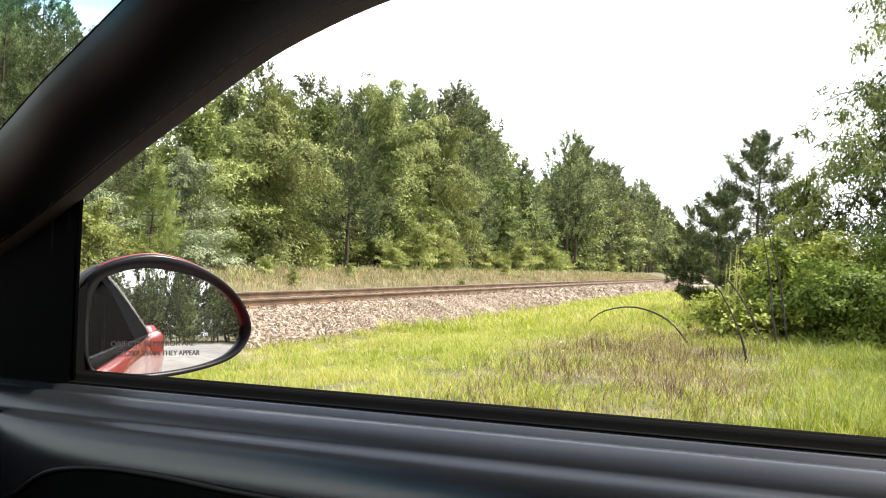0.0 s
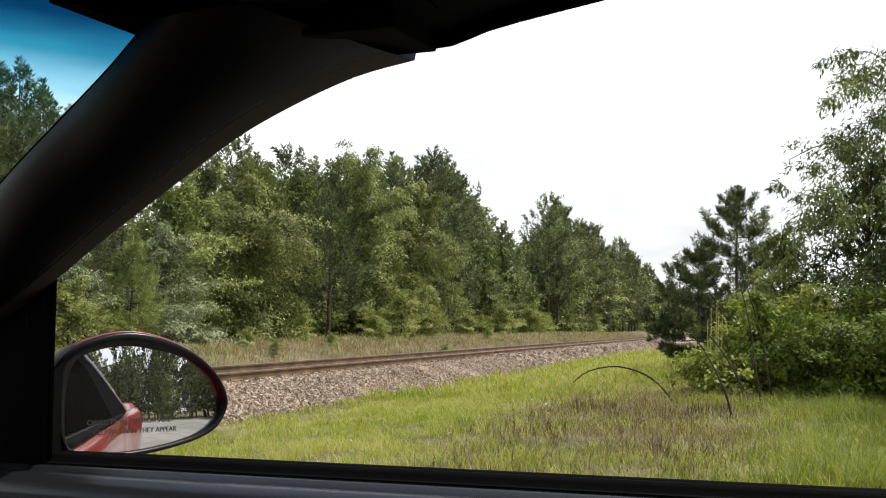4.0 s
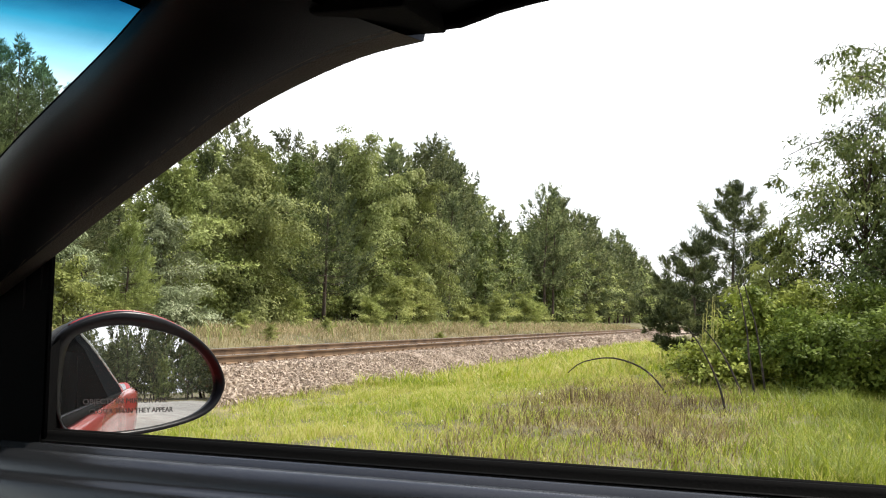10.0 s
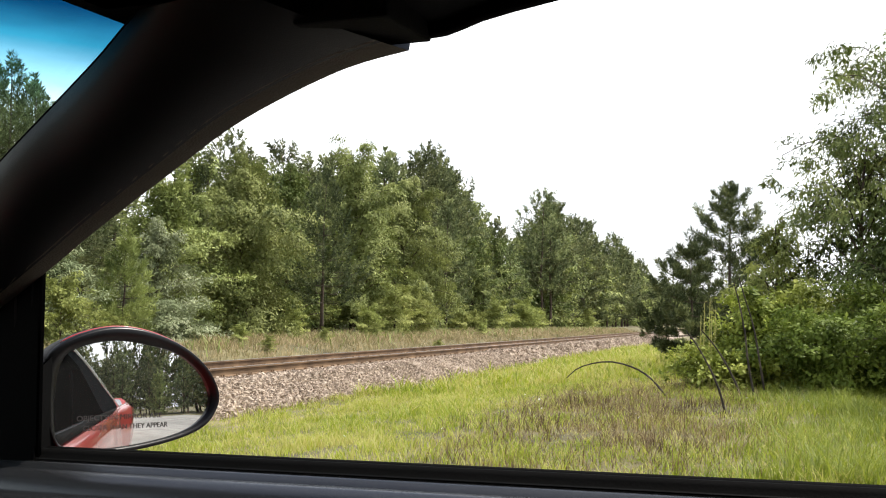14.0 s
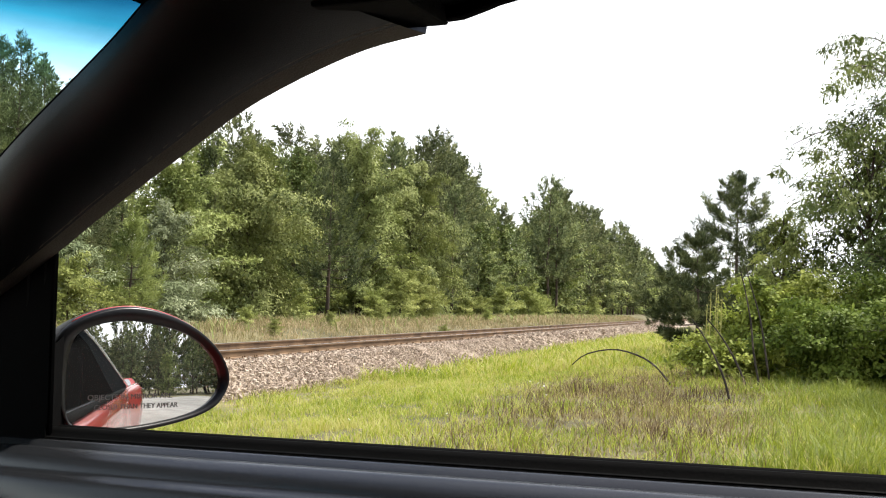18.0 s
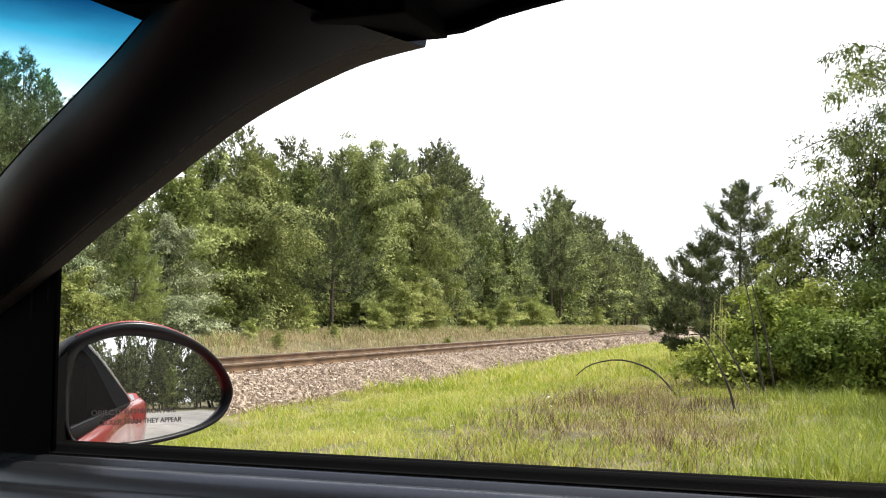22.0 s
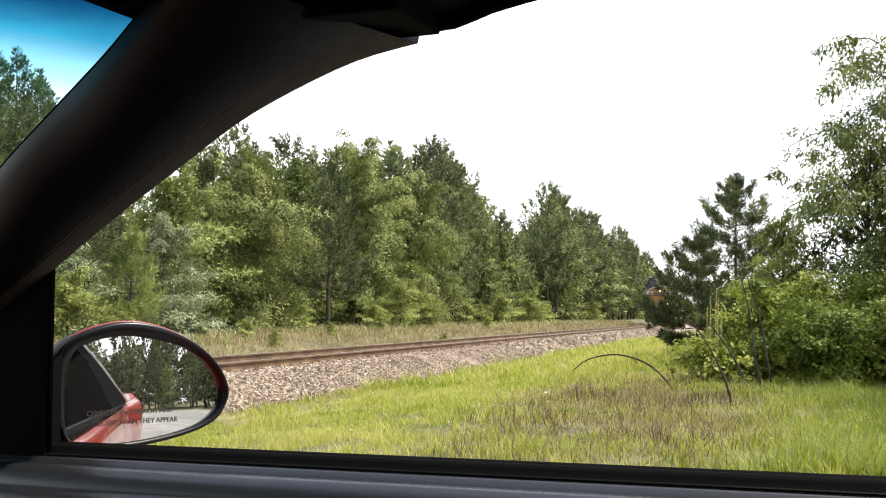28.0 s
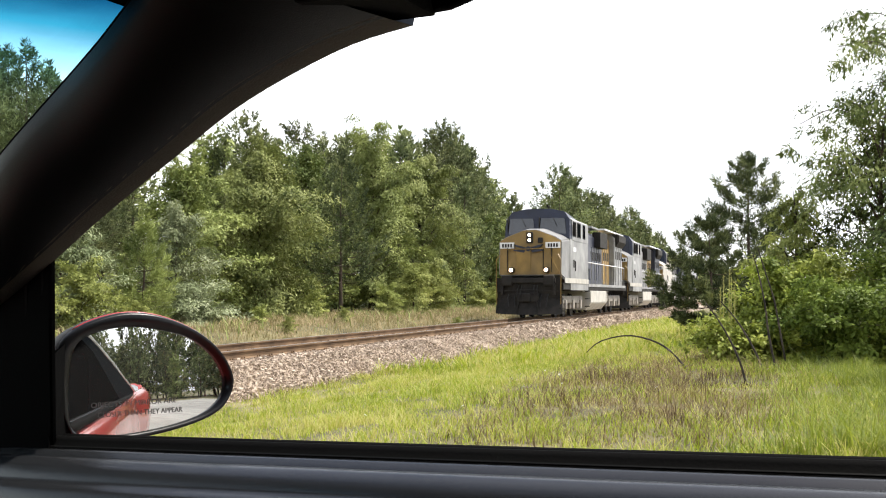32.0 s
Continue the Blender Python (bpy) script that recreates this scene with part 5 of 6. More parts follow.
    for i in range(34):
        y = 1.9 - 4.75 * i / 33
        haunch = 1.8 * math.exp(-((y + 1.6) / 0.5) ** 2)
        tail = smoothstep(-1.8, -2.85, y)
        nose = smoothstep(1.2, 1.9, y)
        k = -0.13 * tail - 0.08 * nose
        z = min(sill(max(y, -1.0)), 1.0) - 0.014 - 0.04 * smoothstep(1.0, 1.9, y)
        rows.append([Vector((0.6 + k, y, 0.2)), Vector((0.96 + k, y, 0.22)), Vector((1.01 + k + 0.015 * haunch, y, 0.42)), Vector((1.035 + k + 0.035 * haunch, y, 0.66)), Vector((1.035 + k + 0.05 * haunch, y, 0.82)), Vector((1.026 + k + 0.05 * haunch, y, z - 0.03 + 0.02 * haunch)), Vector((1.012 + k + 0.03 * haunch, y, z + 0.03 * haunch)), Vector((0.99 + k, y, z + 0.02 * haunch))])
    part("body_side", loft(rows), M_RED, car, "glossy red body side", smooth=True)
    part("body_side", loft([[Vector((0.49 - p.x, p.y, p.z)) for p in r] for r in rows]), M_RED, car, "glossy red body side", smooth=True)
    # bonnet, bumpers and lamps
    rows = []
    for i in range(9):
        y = 1.3 + 1.15 * i / 8
        z = 0.95 - 0.3 * (i / 8) ** 2.2
        half = 0.76 - 0.14 * (i / 8) ** 2
        rows.append([Vector((0.245 - half, y, 0.3)), Vector((0.245 - half, y, z - 0.12))] + [Vector((0.245 + half * k / 4, y, z - 0.05 * (k / 4) ** 2)) for k in range(-4, 5)] + [Vector((0.245 + half, y, z - 0.12)), Vector((0.245 + half, y, 0.3))])
    part("bonnet", loft(rows), M_RED, car, "glossy red bonnet", smooth=True)
    part("front_bumper", boxed(-0.4, 0.89, 2.36, 2.5, 0.28, 0.62, 0.06), M_RED, car, smooth=True)
    part("rear_bumper", boxed(-0.42, 0.91, -2.95, -2.8, 0.3, 0.66, 0.05), M_RED, car, smooth=True)
    for s in (-1, 1):
        part("headlamp", boxed(0.245 + s * 0.46 - 0.13, 0.245 + s * 0.46 + 0.13, 2.4, 2.51, 0.56, 0.66, 0.03), M_CHROME, car, smooth=True)
        part("tail_lamp", boxed(0.245 + s * 0.45 - 0.18, 0.245 + s * 0.45 + 0.18, -2.87, -2.84, 0.74, 0.88, 0.02), M_RED, car)
    part("wiper_cowl", boxed(-0.44, 0.94, 1.2, 1.36, 0.86, 0.93, 0.02), M_BLACK, car)
    part("belt_moulding", tubed([(1.01, 0.93 - 1.5 * i / 12, sill(0.93 - 1.5 * i / 12) - 0.006) for i in range(13)], 0.008, 8), M_BLACK, car, smooth=True)
    # rear side glass under a falling roofline
    def roofline(y):
        return 1.365 - 0.37 * smoothstep(-0.4, -1.5, y)
    rows = []
    for i in range(17):
        y = -0.2 - 1.27 * i / 16
        z0, z1 = sill(max(y, -1.0)) + 0.0, roofline(y)
        x1 = 0.995 - 0.25 * (z1 - z0) / 0.4
        rows.append([Vector((0.995, y, z0 - 0.01)), Vector(((0.995 + x1) / 2 + 0.015, y, (z0 + z1) / 2)), Vector((x1, y, z1))])
    part("rear_side_window", loft(rows), M_DARKGLASS, car, "dark tinted rear side window", smooth=True)
    edge = [(1.002 - 0.25 * (roofline(y) - sill(max(y, -1.0))) / 0.4, y, roofline(y)) for y in [-0.2 - 1.27 * i / 16 for i in range(17)]]
    part("window_trim", tubed([(x + 0.026, y, z - 0.035) for x, y, z in edge], 0.011, 8), M_CHROME, car, "bright window trim", smooth=True)
    rows = [[Vector(e) + Vector((0.0, 0, 0.012)), Vector(e) + Vector((-0.03, 0, 0.04)), Vector((0.55, e[1], e[2] + 0.065)), Vector((0.245, e[1], e[2] + 0.075)), Vector((-0.06, e[1], e[2] + 0.065)), Vector((0.52 - e[0], e[1], e[2] + 0.04)), Vector((0.49 - e[0], e[1], e[2] + 0.0)), Vector((-0.5, e[1], 0.95))] for e in edge]
    part("rear_roof", loft(rows), M_BLACK, car, smooth=True)
    rows = [[Vector((0.98, y, 1.0)), Vector((0.8, y, 1.03 - 0.02 * k)), Vector((0.3, y, 1.05 - 0.02 * k)), Vector((-0.4, y, 1.0))] for k, y in enumerate((-1.46, -1.9, -2.35, -2.8))]
    part("boot_lid", loft(rows), M_RED, car, smooth=True)
    part("tail_panel", boxed(-0.35, 0.95, -2.85, -2.8, 0.3, 0.98, 0.02), M_RED, car)
    wheel(car, 1.0, -1.85, 0.31)
    wheel(car, 1.0, 1.25, 0.31)
    wheel(car, -0.4, -1.85, 0.31)
    wheel(car, -0.4, 1.25, 0.31)
    build_mirror(car)
    return car


def wheel(owner, x, y, r, width=0.2):
    outline = [(-0.5, 0.62), (-0.5, 0.93), (-0.38, 1.0), (0.38, 1.0), (0.5, 0.93), (0.5, 0.62)]
    rows = [[Vector((x + a * width, y + b * r * math.cos(t), r + b * r * math.sin(t))) for a, b in outline] for t in [2 * math.pi * k / 20 for k in range(21)]]
    w = part("wheel", loft(rows), M_TYRE, owner, smooth=True)
    bm = bmesh.new()
    cyl(bm, (x, y, r), (1, 0, 0), r * 0.63, width * 0.8, 18)
    cyl(bm, (x, y, r), (1, 0, 0), r * 0.2, width * 0.9, 10)
    part("rim", bm, M_GREY, w)
    return w


# ---- the train ----
def truck(loco, y0, wheels=3, gap=1.95):
    """A bogie: side frames, springs and wheels on axles."""
    tr = part("truck", boxed(-0.5, 0.5, y0 - gap * (wheels - 1) / 2 - 0.3, y0 + gap * (wheels - 1) / 2 + 0.3, 0.5, 0.95, 0.05), M_DIRTY, loco)
    for s in (-1, 1):
        bm = boxed(s * 1.15 - 0.12, s * 1.15 + 0.12, y0 - gap * (wheels - 1) / 2 - 0.75, y0 + gap * (wheels - 1) / 2 + 0.75, 0.62, 0.95, 0.05)
        for k in range(wheels):
            y = y0 + (k - (wheels - 1) / 2) * gap
            box(bm, s * 1.18 - 0.16, s * 1.18 + 0.16, y - 0.2, y + 0.2, 0.36, 0.78, 0.04)
            for d in (-0.36, 0.36):
                cyl(bm, (s * 1.16, y + d, 0.55), (0, 0, 1), 0.09, 0.35, 8)
        part("side_frame", bm, M_DUST, tr)
    for k in range(wheels):
        y = y0 + (k - (wheels - 1) / 2) * gap
        bm = bmesh.new()
        for s in (-1, 1):
            cyl(bm, (s * 0.76, y, 0.52), (1, 0, 0), 0.52, 0.13, 20)
            cyl(bm, (s * 0.7, y, 0.52), (1, 0, 0), 0.55, 0.03, 20)
        cyl(bm, (0, y, 0.52), (1, 0, 0), 0.09, 2.1, 8)
        part("wheelset", bm, M_DIRTY, tr, "worn steel wheels on an axle")


def glazing(name, owner, y0, y1, z0, z1, x):
    g = part(name, boxed(x - 0.03, x + 0.03, y0, y1, z0, z1, 0.012), M_DARKGLASS, owner)
    part("frame", boxed(x - 0.02, x + 0.02, y0 - 0.05, y1 + 0.05, z0 - 0.05, z1 + 0.05, 0.01), M_DIRTY, g)
    return g


def locomotive(label, hood=None, lower=None, accent=None, nose=None, lit=False, rear=None):
    hood, lower, accent, nose, rear = hood or M_GREY, lower or M_GREY, accent or M_YELLOW, nose or M_YELLOW, rear or M_GREY
    sections = ((7.2, 10.4, 1.0, 4.25, hood), (10.4, 15.0, 1.0, 4.2, M_BLUE if rear is M_GREY else hood), (15.0, 17.8, 1.0, 4.3, accent), (17.8, 21.3, 1.3, 4.45, rear))
    lo = tagged(thing("locomotive"), label, "locomotive", "locomotives of the train")
    lo.scale = (1, 1, 1.055)
    # frame, pilot and walkways
    part("deck", boxed(-1.5, 1.5, 0.75, 21.6, 1.22, 1.5, 0.03), M_DIRTY, lo)
    for s in (-1, 1):
        part("deck_edge", boxed(s * 1.5 - 0.03, s * 1.5 + 0.03, 7.3, 21.0, 1.38, 1.52), lower, lo, "light grey side sill")
        part("cab_skirt", boxed(s * 1.5 - 0.03, s * 1.5 + 0.03, 2.4, 7.2, 1.2, 1.5), lower, lo)
    # pilot: a V-shaped plough under a thick anticlimber, its plates swept back to both sides
    rows = []
    for k in range(13):
        x = -1.52 + 3.04 * k / 12
        v_ = 0.34 * (abs(x) / 1.52) ** 1.5
        low = 0.16 + 0.05 * (abs(x) / 1.52) ** 3
        rows.append([Vector((x, 0.85, low + 0.05)), Vector((x, -0.02 + v_, low)), Vector((x, 0.06 + v_, 0.45)), Vector((x * 0.985, 0.2 + v_, 0.85)), Vector((x * 0.97, 0.3 + 0.5 * v_, 1.05)), Vector((x * 0.97, 0.3, 1.72)), Vector((x * 0.97, 0.85, 1.72))])
    pilot = part("pilot", loft(rows), M_DIRTY, lo, "black snowplough pilot")
    for s in (-1, 1):
        part("plough_rib", extruded([(s * 0.45, 0.2), (s * 0.5, 0.2), (s * 0.42, 1.0), (s * 0.37, 1.0)], 0.05, 0.16, "y"), M_DIRTY, pilot)
        part("cut_lever_bracket", boxed(s * 1.18 - 0.05, s * 1.18 + 0.05, 0.12, 0.36, 1.0, 1.42, 0.02), M_DIRTY, pilot)
        part("buffer_block", boxed(s * 0.95 - 0.24, s * 0.95 + 0.24, 0.08, 0.34, 1.38, 1.82, 0.06), M_DIRTY, pilot)
    part("coupler", boxed(-0.16, 0.16, -0.2, 0.4, 0.72, 1.05, 0.04), M_DIRTY, pilot)
    for x in (-0.9, -0.6, 0.6, 0.9):
        part("air_hose", tubed([(x, 0.28, 1.0), (x, 0.05, 0.85), (x * 0.95, 0.05, 0.5)], 0.03, 6), M_TYRE, pilot)
    for s in (-1, 1):
        part("step", boxed(s * 1.35 - 0.14, s * 1.35 + 0.14, 0.35, 0.8, 0.4, 0.46), M_DIRTY, pilot)
        part("step", boxed(s * 1.35 - 0.14, s * 1.35 + 0.14, 0.4, 0.8, 0.8, 0.86), M_DIRTY, pilot)
        part("handrail", tubed([(s * 1.46, 0.3, 0.6), (s * 1.48, 0.3, 2.5), (s * 1.3, 0.45, 2.75)], 0.02, 6), M_YELLOW, pilot)
    # wide nose with a peaked top
    bm = bmesh.new()
    front = [(-1.42, 1.83), (1.42, 1.83), (1.44, 3.3), (1.1, 3.5), (0.3, 3.78), (-0.3, 3.78), (-1.1, 3.5), (-1.44, 3.3)]
    back = [(-1.5, 1.5), (1.5, 1.5), (1.52, 3.42), (1.2, 3.62), (0.4, 3.92), (-0.4, 3.92), (-1.2, 3.62), (-1.52, 3.42)]
    a = [bm.verts.new((x, 0.55 + 0.25 * (z - 1.83) / 1.9, z)) for x, z in front]
    b = [bm.verts.new((x, 2.3, z)) for x, z in back]
    bm.faces.new(a)
    bm.faces.new(b[::-1])
    for i in range(8):
        bm.faces.new((a[i], a[(i + 1) % 8], b[(i + 1) % 8], b[i]))
    bmesh.ops.bevel(bm, geom=bm.edges[:], offset=0.05, segments=2, affect="EDGES")
    ns = part("nose", bm, lower, lo)
    bm = bmesh.new()
    bm.faces.new([bm.verts.new((x * 0.97, 0.53 + 0.25 * (z - 1.83) / 1.9, z)) for x, z in [(q[0], 1.86 + (q[1] - 1.83) * 0.975) for q in front]])
    made = bmesh.ops.extrude_face_region(bm, geom=bm.faces[:])["geom"]
    bmesh.ops.translate(bm, vec=(0, 0.05, 0), verts=[g for g in made if isinstance(g, bmesh.types.BMVert)])
    part("nose_front", bm, nose, ns, "yellow painted nose")
    for x in (-1.02, 0.62, 1.0):
        part("nose_seam", boxed(x - 0.014, x + 0.014, 0.545, 0.75, 1.95, 3.0), M_DIRTY, ns)
    part("grab_rail", tubed([(0.66, 0.5, 2.95), (0.95, 0.46, 2.7), (1.4, 0.4, 1.9)], 0.018, 6), nose, ns)
    part("grab_rail", tubed([(-1.3, 0.5, 2.93), (-0.3, 0.5, 2.95), (0.66, 0.5, 2.96)], 0.016, 6), nose, ns)
    part("sand_filler", boxed(0.36, 0.58, 0.62, 0.8, 3.22, 3.44, 0.03), M_DIRTY, ns)
    part("uncoupling_lever", tubed([(-1.4, 0.22, 1.15), (-0.3, 0.1, 1.2), (0.3, 0.1, 1.2), (1.4, 0.22, 1.15)], 0.022, 6), M_DIRTY, pilot)
    part("anticlimber", boxed(-1.25, 1.25, 0.12, 0.32, 1.5, 1.7, 0.03), M_DIRTY, pilot)
    for x in (-0.42, -0.28, 0.28, 0.42):
        part("air_hose", tubed([(x, 0.25, 1.4), (x * 1.05, 0.02, 1.2), (x * 1.2, 0.06, 0.95)], 0.028, 6), M_TYRE, pilot)
    part("pilot_plate", boxed(-0.5, 0.5, 0.06, 0.3, 0.7, 1.08, 0.03), M_DIRTY, pilot)
    part("nose_door", boxed(-0.62, 0.05, 0.55, 0.62, 1.9, 3.1, 0.015), nose, ns)
    # a winged emblem made of plain shapes
    for sx in (-1, 1):
        for outline in ([(0.1, 3.02), (0.66, 3.16), (0.56, 3.05), (0.14, 2.94)], [(0.12, 2.9), (0.6, 2.98), (0.7, 2.88), (0.2, 2.8)]):
            pts_ = [(-0.06 + sx * u, w) for u, w in outline]
            part("emblem_wing", extruded(pts_ if sx > 0 else pts_[::-1], 0.53, 0.72, "y"), M_BLUE, ns, "dark blue emblem wing")
    bm = bmesh.new()
    cyl(bm, (-0.06, 0.59, 2.96), (0, 1, 0), 0.11, 0.14, 12)
    part("emblem_disc", bm, M_BLUE, ns, "dark blue emblem disc")
    for s in (-1, 1):
        nb = part("number_board", boxed(s * 1.05 - 0.33, s * 1.05 + 0.33, 0.58, 0.75, 2.98, 3.24, 0.02), M_WHITE, ns, "white number board")
        for k in range(4):
            part("digit_bar", boxed(s * 1.05 - 0.22 + 0.125 * k, s * 1.05 - 0.14 + 0.125 * k, 0.57, 0.6, 3.03, 3.18), M_DIRTY, nb)
    cap = M_HEADLAMP if lit else M_GREY
    box_ = part("headlight_box", boxed(-0.17, 0.13, 0.62, 0.85, 3.2, 3.68, 0.04), M_DIRTY, ns)
    for z in (3.33, 3.55):
        bm = bmesh.new()
        cyl(bm, (-0.02, 0.63, z), (0, 1, 0), 0.064, 0.06, 14)
        part("headlight", bm, cap, box_, "lit headlight" if lit else "")
    for s in (-1, 1):
        bm = bmesh.new()
        cyl(bm, (s * 0.8, 0.42, 2.05), (0, 1, 0), 0.13, 0.2, 14)
        d = part("ditch_light", bm, M_DIRTY, lo)
        bm = bmesh.new()
        cyl(bm, (s * 0.8, 0.31, 2.05), (0, 1, 0), 0.075, 0.04, 14)
        part("lens", bm, cap, d, "lit ditch light" if lit else "")
    # cab
    cab_low = part("cab", boxed(-1.53, 1.53, 2.3, 7.2, 1.5, 3.45, 0.04), lower, lo)
    roof = [(-1.53, 3.452), (1.53, 3.452), (1.5, 4.3), (1.25, 4.66), (0.6, 4.8), (-0.6, 4.8), (-1.25, 4.66), (-1.5, 4.3)]
    bm = bmesh.new()
    a = [bm.verts.new((x, 2.15 + 0.3 * (z - 3.45) / 1.25, z)) for x, z in roof]
    b = [bm.verts.new((x, 7.1, z - (0.3 if z > 4.5 else 0))) for x, z in roof]
    bm.faces.new(a)
    bm.faces.new(b[::-1])
    for i in range(8):
        bm.faces.new((a[i], a[(i + 1) % 8], b[(i + 1) % 8], b[i]))
    part("cab_roof", bm, M_BLUE, cab_low, "dark blue upper cab")
    for s in (-1, 1):
        ox = s * 0.74
        pane = [(ox - 0.62, 3.8 if s > 0 else 3.66), (ox + 0.62, 3.66 if s > 0 else 3.8), (ox + 0.55, 4.36), (ox - 0.55, 4.36)]
        part("windshield", extruded(pane, 2.2, 2.5, "y"), M_CABGLASS, cab_low, "windshield reflecting the sky")
        part("windshield_post", boxed(ox - 0.66, ox - 0.63, 2.17, 2.45, 3.75, 4.4), M_DIRTY, cab_low)
        part("wiper", tubed([(ox, 2.19, 4.4), (ox + 0.2, 2.16, 4.0)], 0.012, 5), M_DIRTY, cab_low)
        part("cab_side", boxed(s * 1.525 - 0.02, s * 1.525 + 0.02, 2.75, 7.15, 3.4, 4.3, 0.01), lower, cab_low, "pale grey upper cab side")
        for y0, y1 in ((2.95, 3.7), (4.05, 4.9), (5.6, 6.2)):
            glazing("side_window", cab_low, y0, y1, 3.62, 4.2, s * 1.54)
        part("mirror_blade", boxed(s * 1.62 - 0.06, s * 1.62 + 0.06, 2.85, 2.92, 3.6, 4.1, 0.01), M_DIRTY, cab_low)
        # gutter in white, to paint the sunlit edge of the cab roof
        part("sunlit_gutter", tubed([(s * 1.5, 2.4, 4.34), (s * 1.5, 7.1, 4.3)], 0.03, 6), M_WHITE, cab_low)
    part("side_vent", boxed(1.52, 1.56, 3.1, 3.3, 2.2, 2.55), M_DIRTY, cab_low)
    part("side_vent", boxed(1.52, 1.56, 3.5, 3.65, 2.05, 2.5), M_DIRTY, cab_low)
    part("side_plate", boxed(1.52, 1.55, 3.0, 3.7, 2.9, 3.1, 0.01), M_WHITE, cab_low)
    part("horn", tubed([(0.3, 3.5, 4.75), (0.3, 3.5, 4.95), (0.3, 3.1, 4.98)], 0.05, 8), M_DIRTY, cab_low)
    # long hood in sections
    for y0, y1, half, top, mat in sections:
        h = part("hood", extruded([(-half, 1.5), (half, 1.5), (half, top - 0.25), (half - 0.25, top), (-half + 0.25, top), (-half, top - 0.25)], y0 + 0.01, y1 - 0.01, "y", 0.02), mat, lo)
        k = y0 + 0.25
        while k + 0.7 < y1:
            for s in (-1, 1):
                d = part("hood_door", boxed(s * half - 0.02, s * half + 0.02, k, k + 0.66, 1.75, top - 0.75, 0.01), mat, h)
                part("louvre", boxed(s * half - 0.03, s * half + 0.03, k + 0.12, k + 0.54, top - 1.45, top - 1.0), M_DIRTY, d)
            k += 0.8
    for s in (-1, 1):
        part("radiator_wing", extruded([(s * 1.34, 3.7), (s * 1.55, 4.0), (s * 1.55, 4.35), (s * 1.34, 4.5)], 18.2, 21.2, "y"), M_DIRTY, lo, "sooty flared radiator wing")
        part("air_intake", boxed(min(s * 0.9, s * 1.42), max(s * 0.9, s * 1.34), 12.4, 15.0, 3.45, 4.25, 0.03), M_DIRTY, lo, "dark air intake")
        # white strip that paints sunlight along the roof edge
        part("sunlit_roof_edge", boxed(min(s * 0.85, s * 1.4), max(s * 0.85, s * 1.4), 13.6, 21.2, 4.42, 4.5), M_WHITE, lo, "roof edge painted white for the sun on it")
        rail = part("handrail", tubed([(s * 1.46, 7.3, 2.55), (s * 1.46, 20.9, 2.55)], 0.025, 6), M_WHITE if s > 0 else M_DIRTY, lo)
        for k in range(12):
            part("rail_post", tubed([(s * 1.46, 7.35 + k * 1.23, 1.5), (s * 1.46, 7.35 + k * 1.23, 2.55)], 0.022, 6), M_GREY, rail)
        for k in range(4):
            part("hood_lettering_bar", boxed(min(s * 1.0, s * 1.03), max(s * 1.0, s * 1.03), 7.8 + k * 0.55, 8.15 + k * 0.55, 2.75, 3.35), accent, lo, "plain yellow bar on the hood")
        part("underframe_pipe", tubed([(s * 1.3, 6.6, 1.15), (s * 1.3, 15.2, 1.15)], 0.05, 6), M_DUST, lo)
        part("air_tank", tubed([(s * 1.15, 13.9, 0.95), (s * 1.15, 15.1, 0.95)], 0.2, 10), M_DUST, lo)
    for s in (-1, 1):
        for y0, y1, mat in ((7.3, 8.6, accent), (8.75, 11.2, M_BLUE)):
            dy = 0.9
            part("hood_stripe", extruded([(y0, 2.3), (y1, 2.3), (y1 - dy, 3.95), (y0 - dy if y0 > 8 else y0, 3.95)], min(s * 1.0, s * 1.055), max(s * 1.0, s * 1.055), "x"), mat, lo, "slanted painted stripe on the hood")
        # dusty sill, its pale colour also stands for sun on the lower side
        part("cab_sill", boxed(s * 1.53 - 0.02, s * 1.53 + 0.02, 0.95, 7.2, 1.5, 1.72, 0.01), M_TANK, lo, "dusty sill below the cab, painted pale for sunlight")
        for k in range(3):
            part("step", boxed(s * 1.42 - 0.1, s * 1.42 + 0.1, 7.35, 7.75, 0.42 + 0.36 * k, 0.47 + 0.36 * k), M_DIRTY, lo)
    part("exhaust_stack", boxed(-0.35, 0.35, 12.0, 12.8, 4.38, 4.62, 0.03), M_DIRTY, lo)
    part("equipment_box", boxed(-1.1, 1.1, 11.0, 13.2, 4.38, 4.5, 0.03), M_GREY, lo)
    tank = part("fuel_tank", extruded([(-1.5, 1.2), (-1.52, 0.6), (-1.2, 0.25), (1.2, 0.25), (1.52, 0.6), (1.5, 1.2)], 8.0, 13.4, "y", 0.03), M_TANK, lo, "pale dusty fuel tank")
    truck(lo, 4.3)
    truck(lo, 17.6)
    return lo


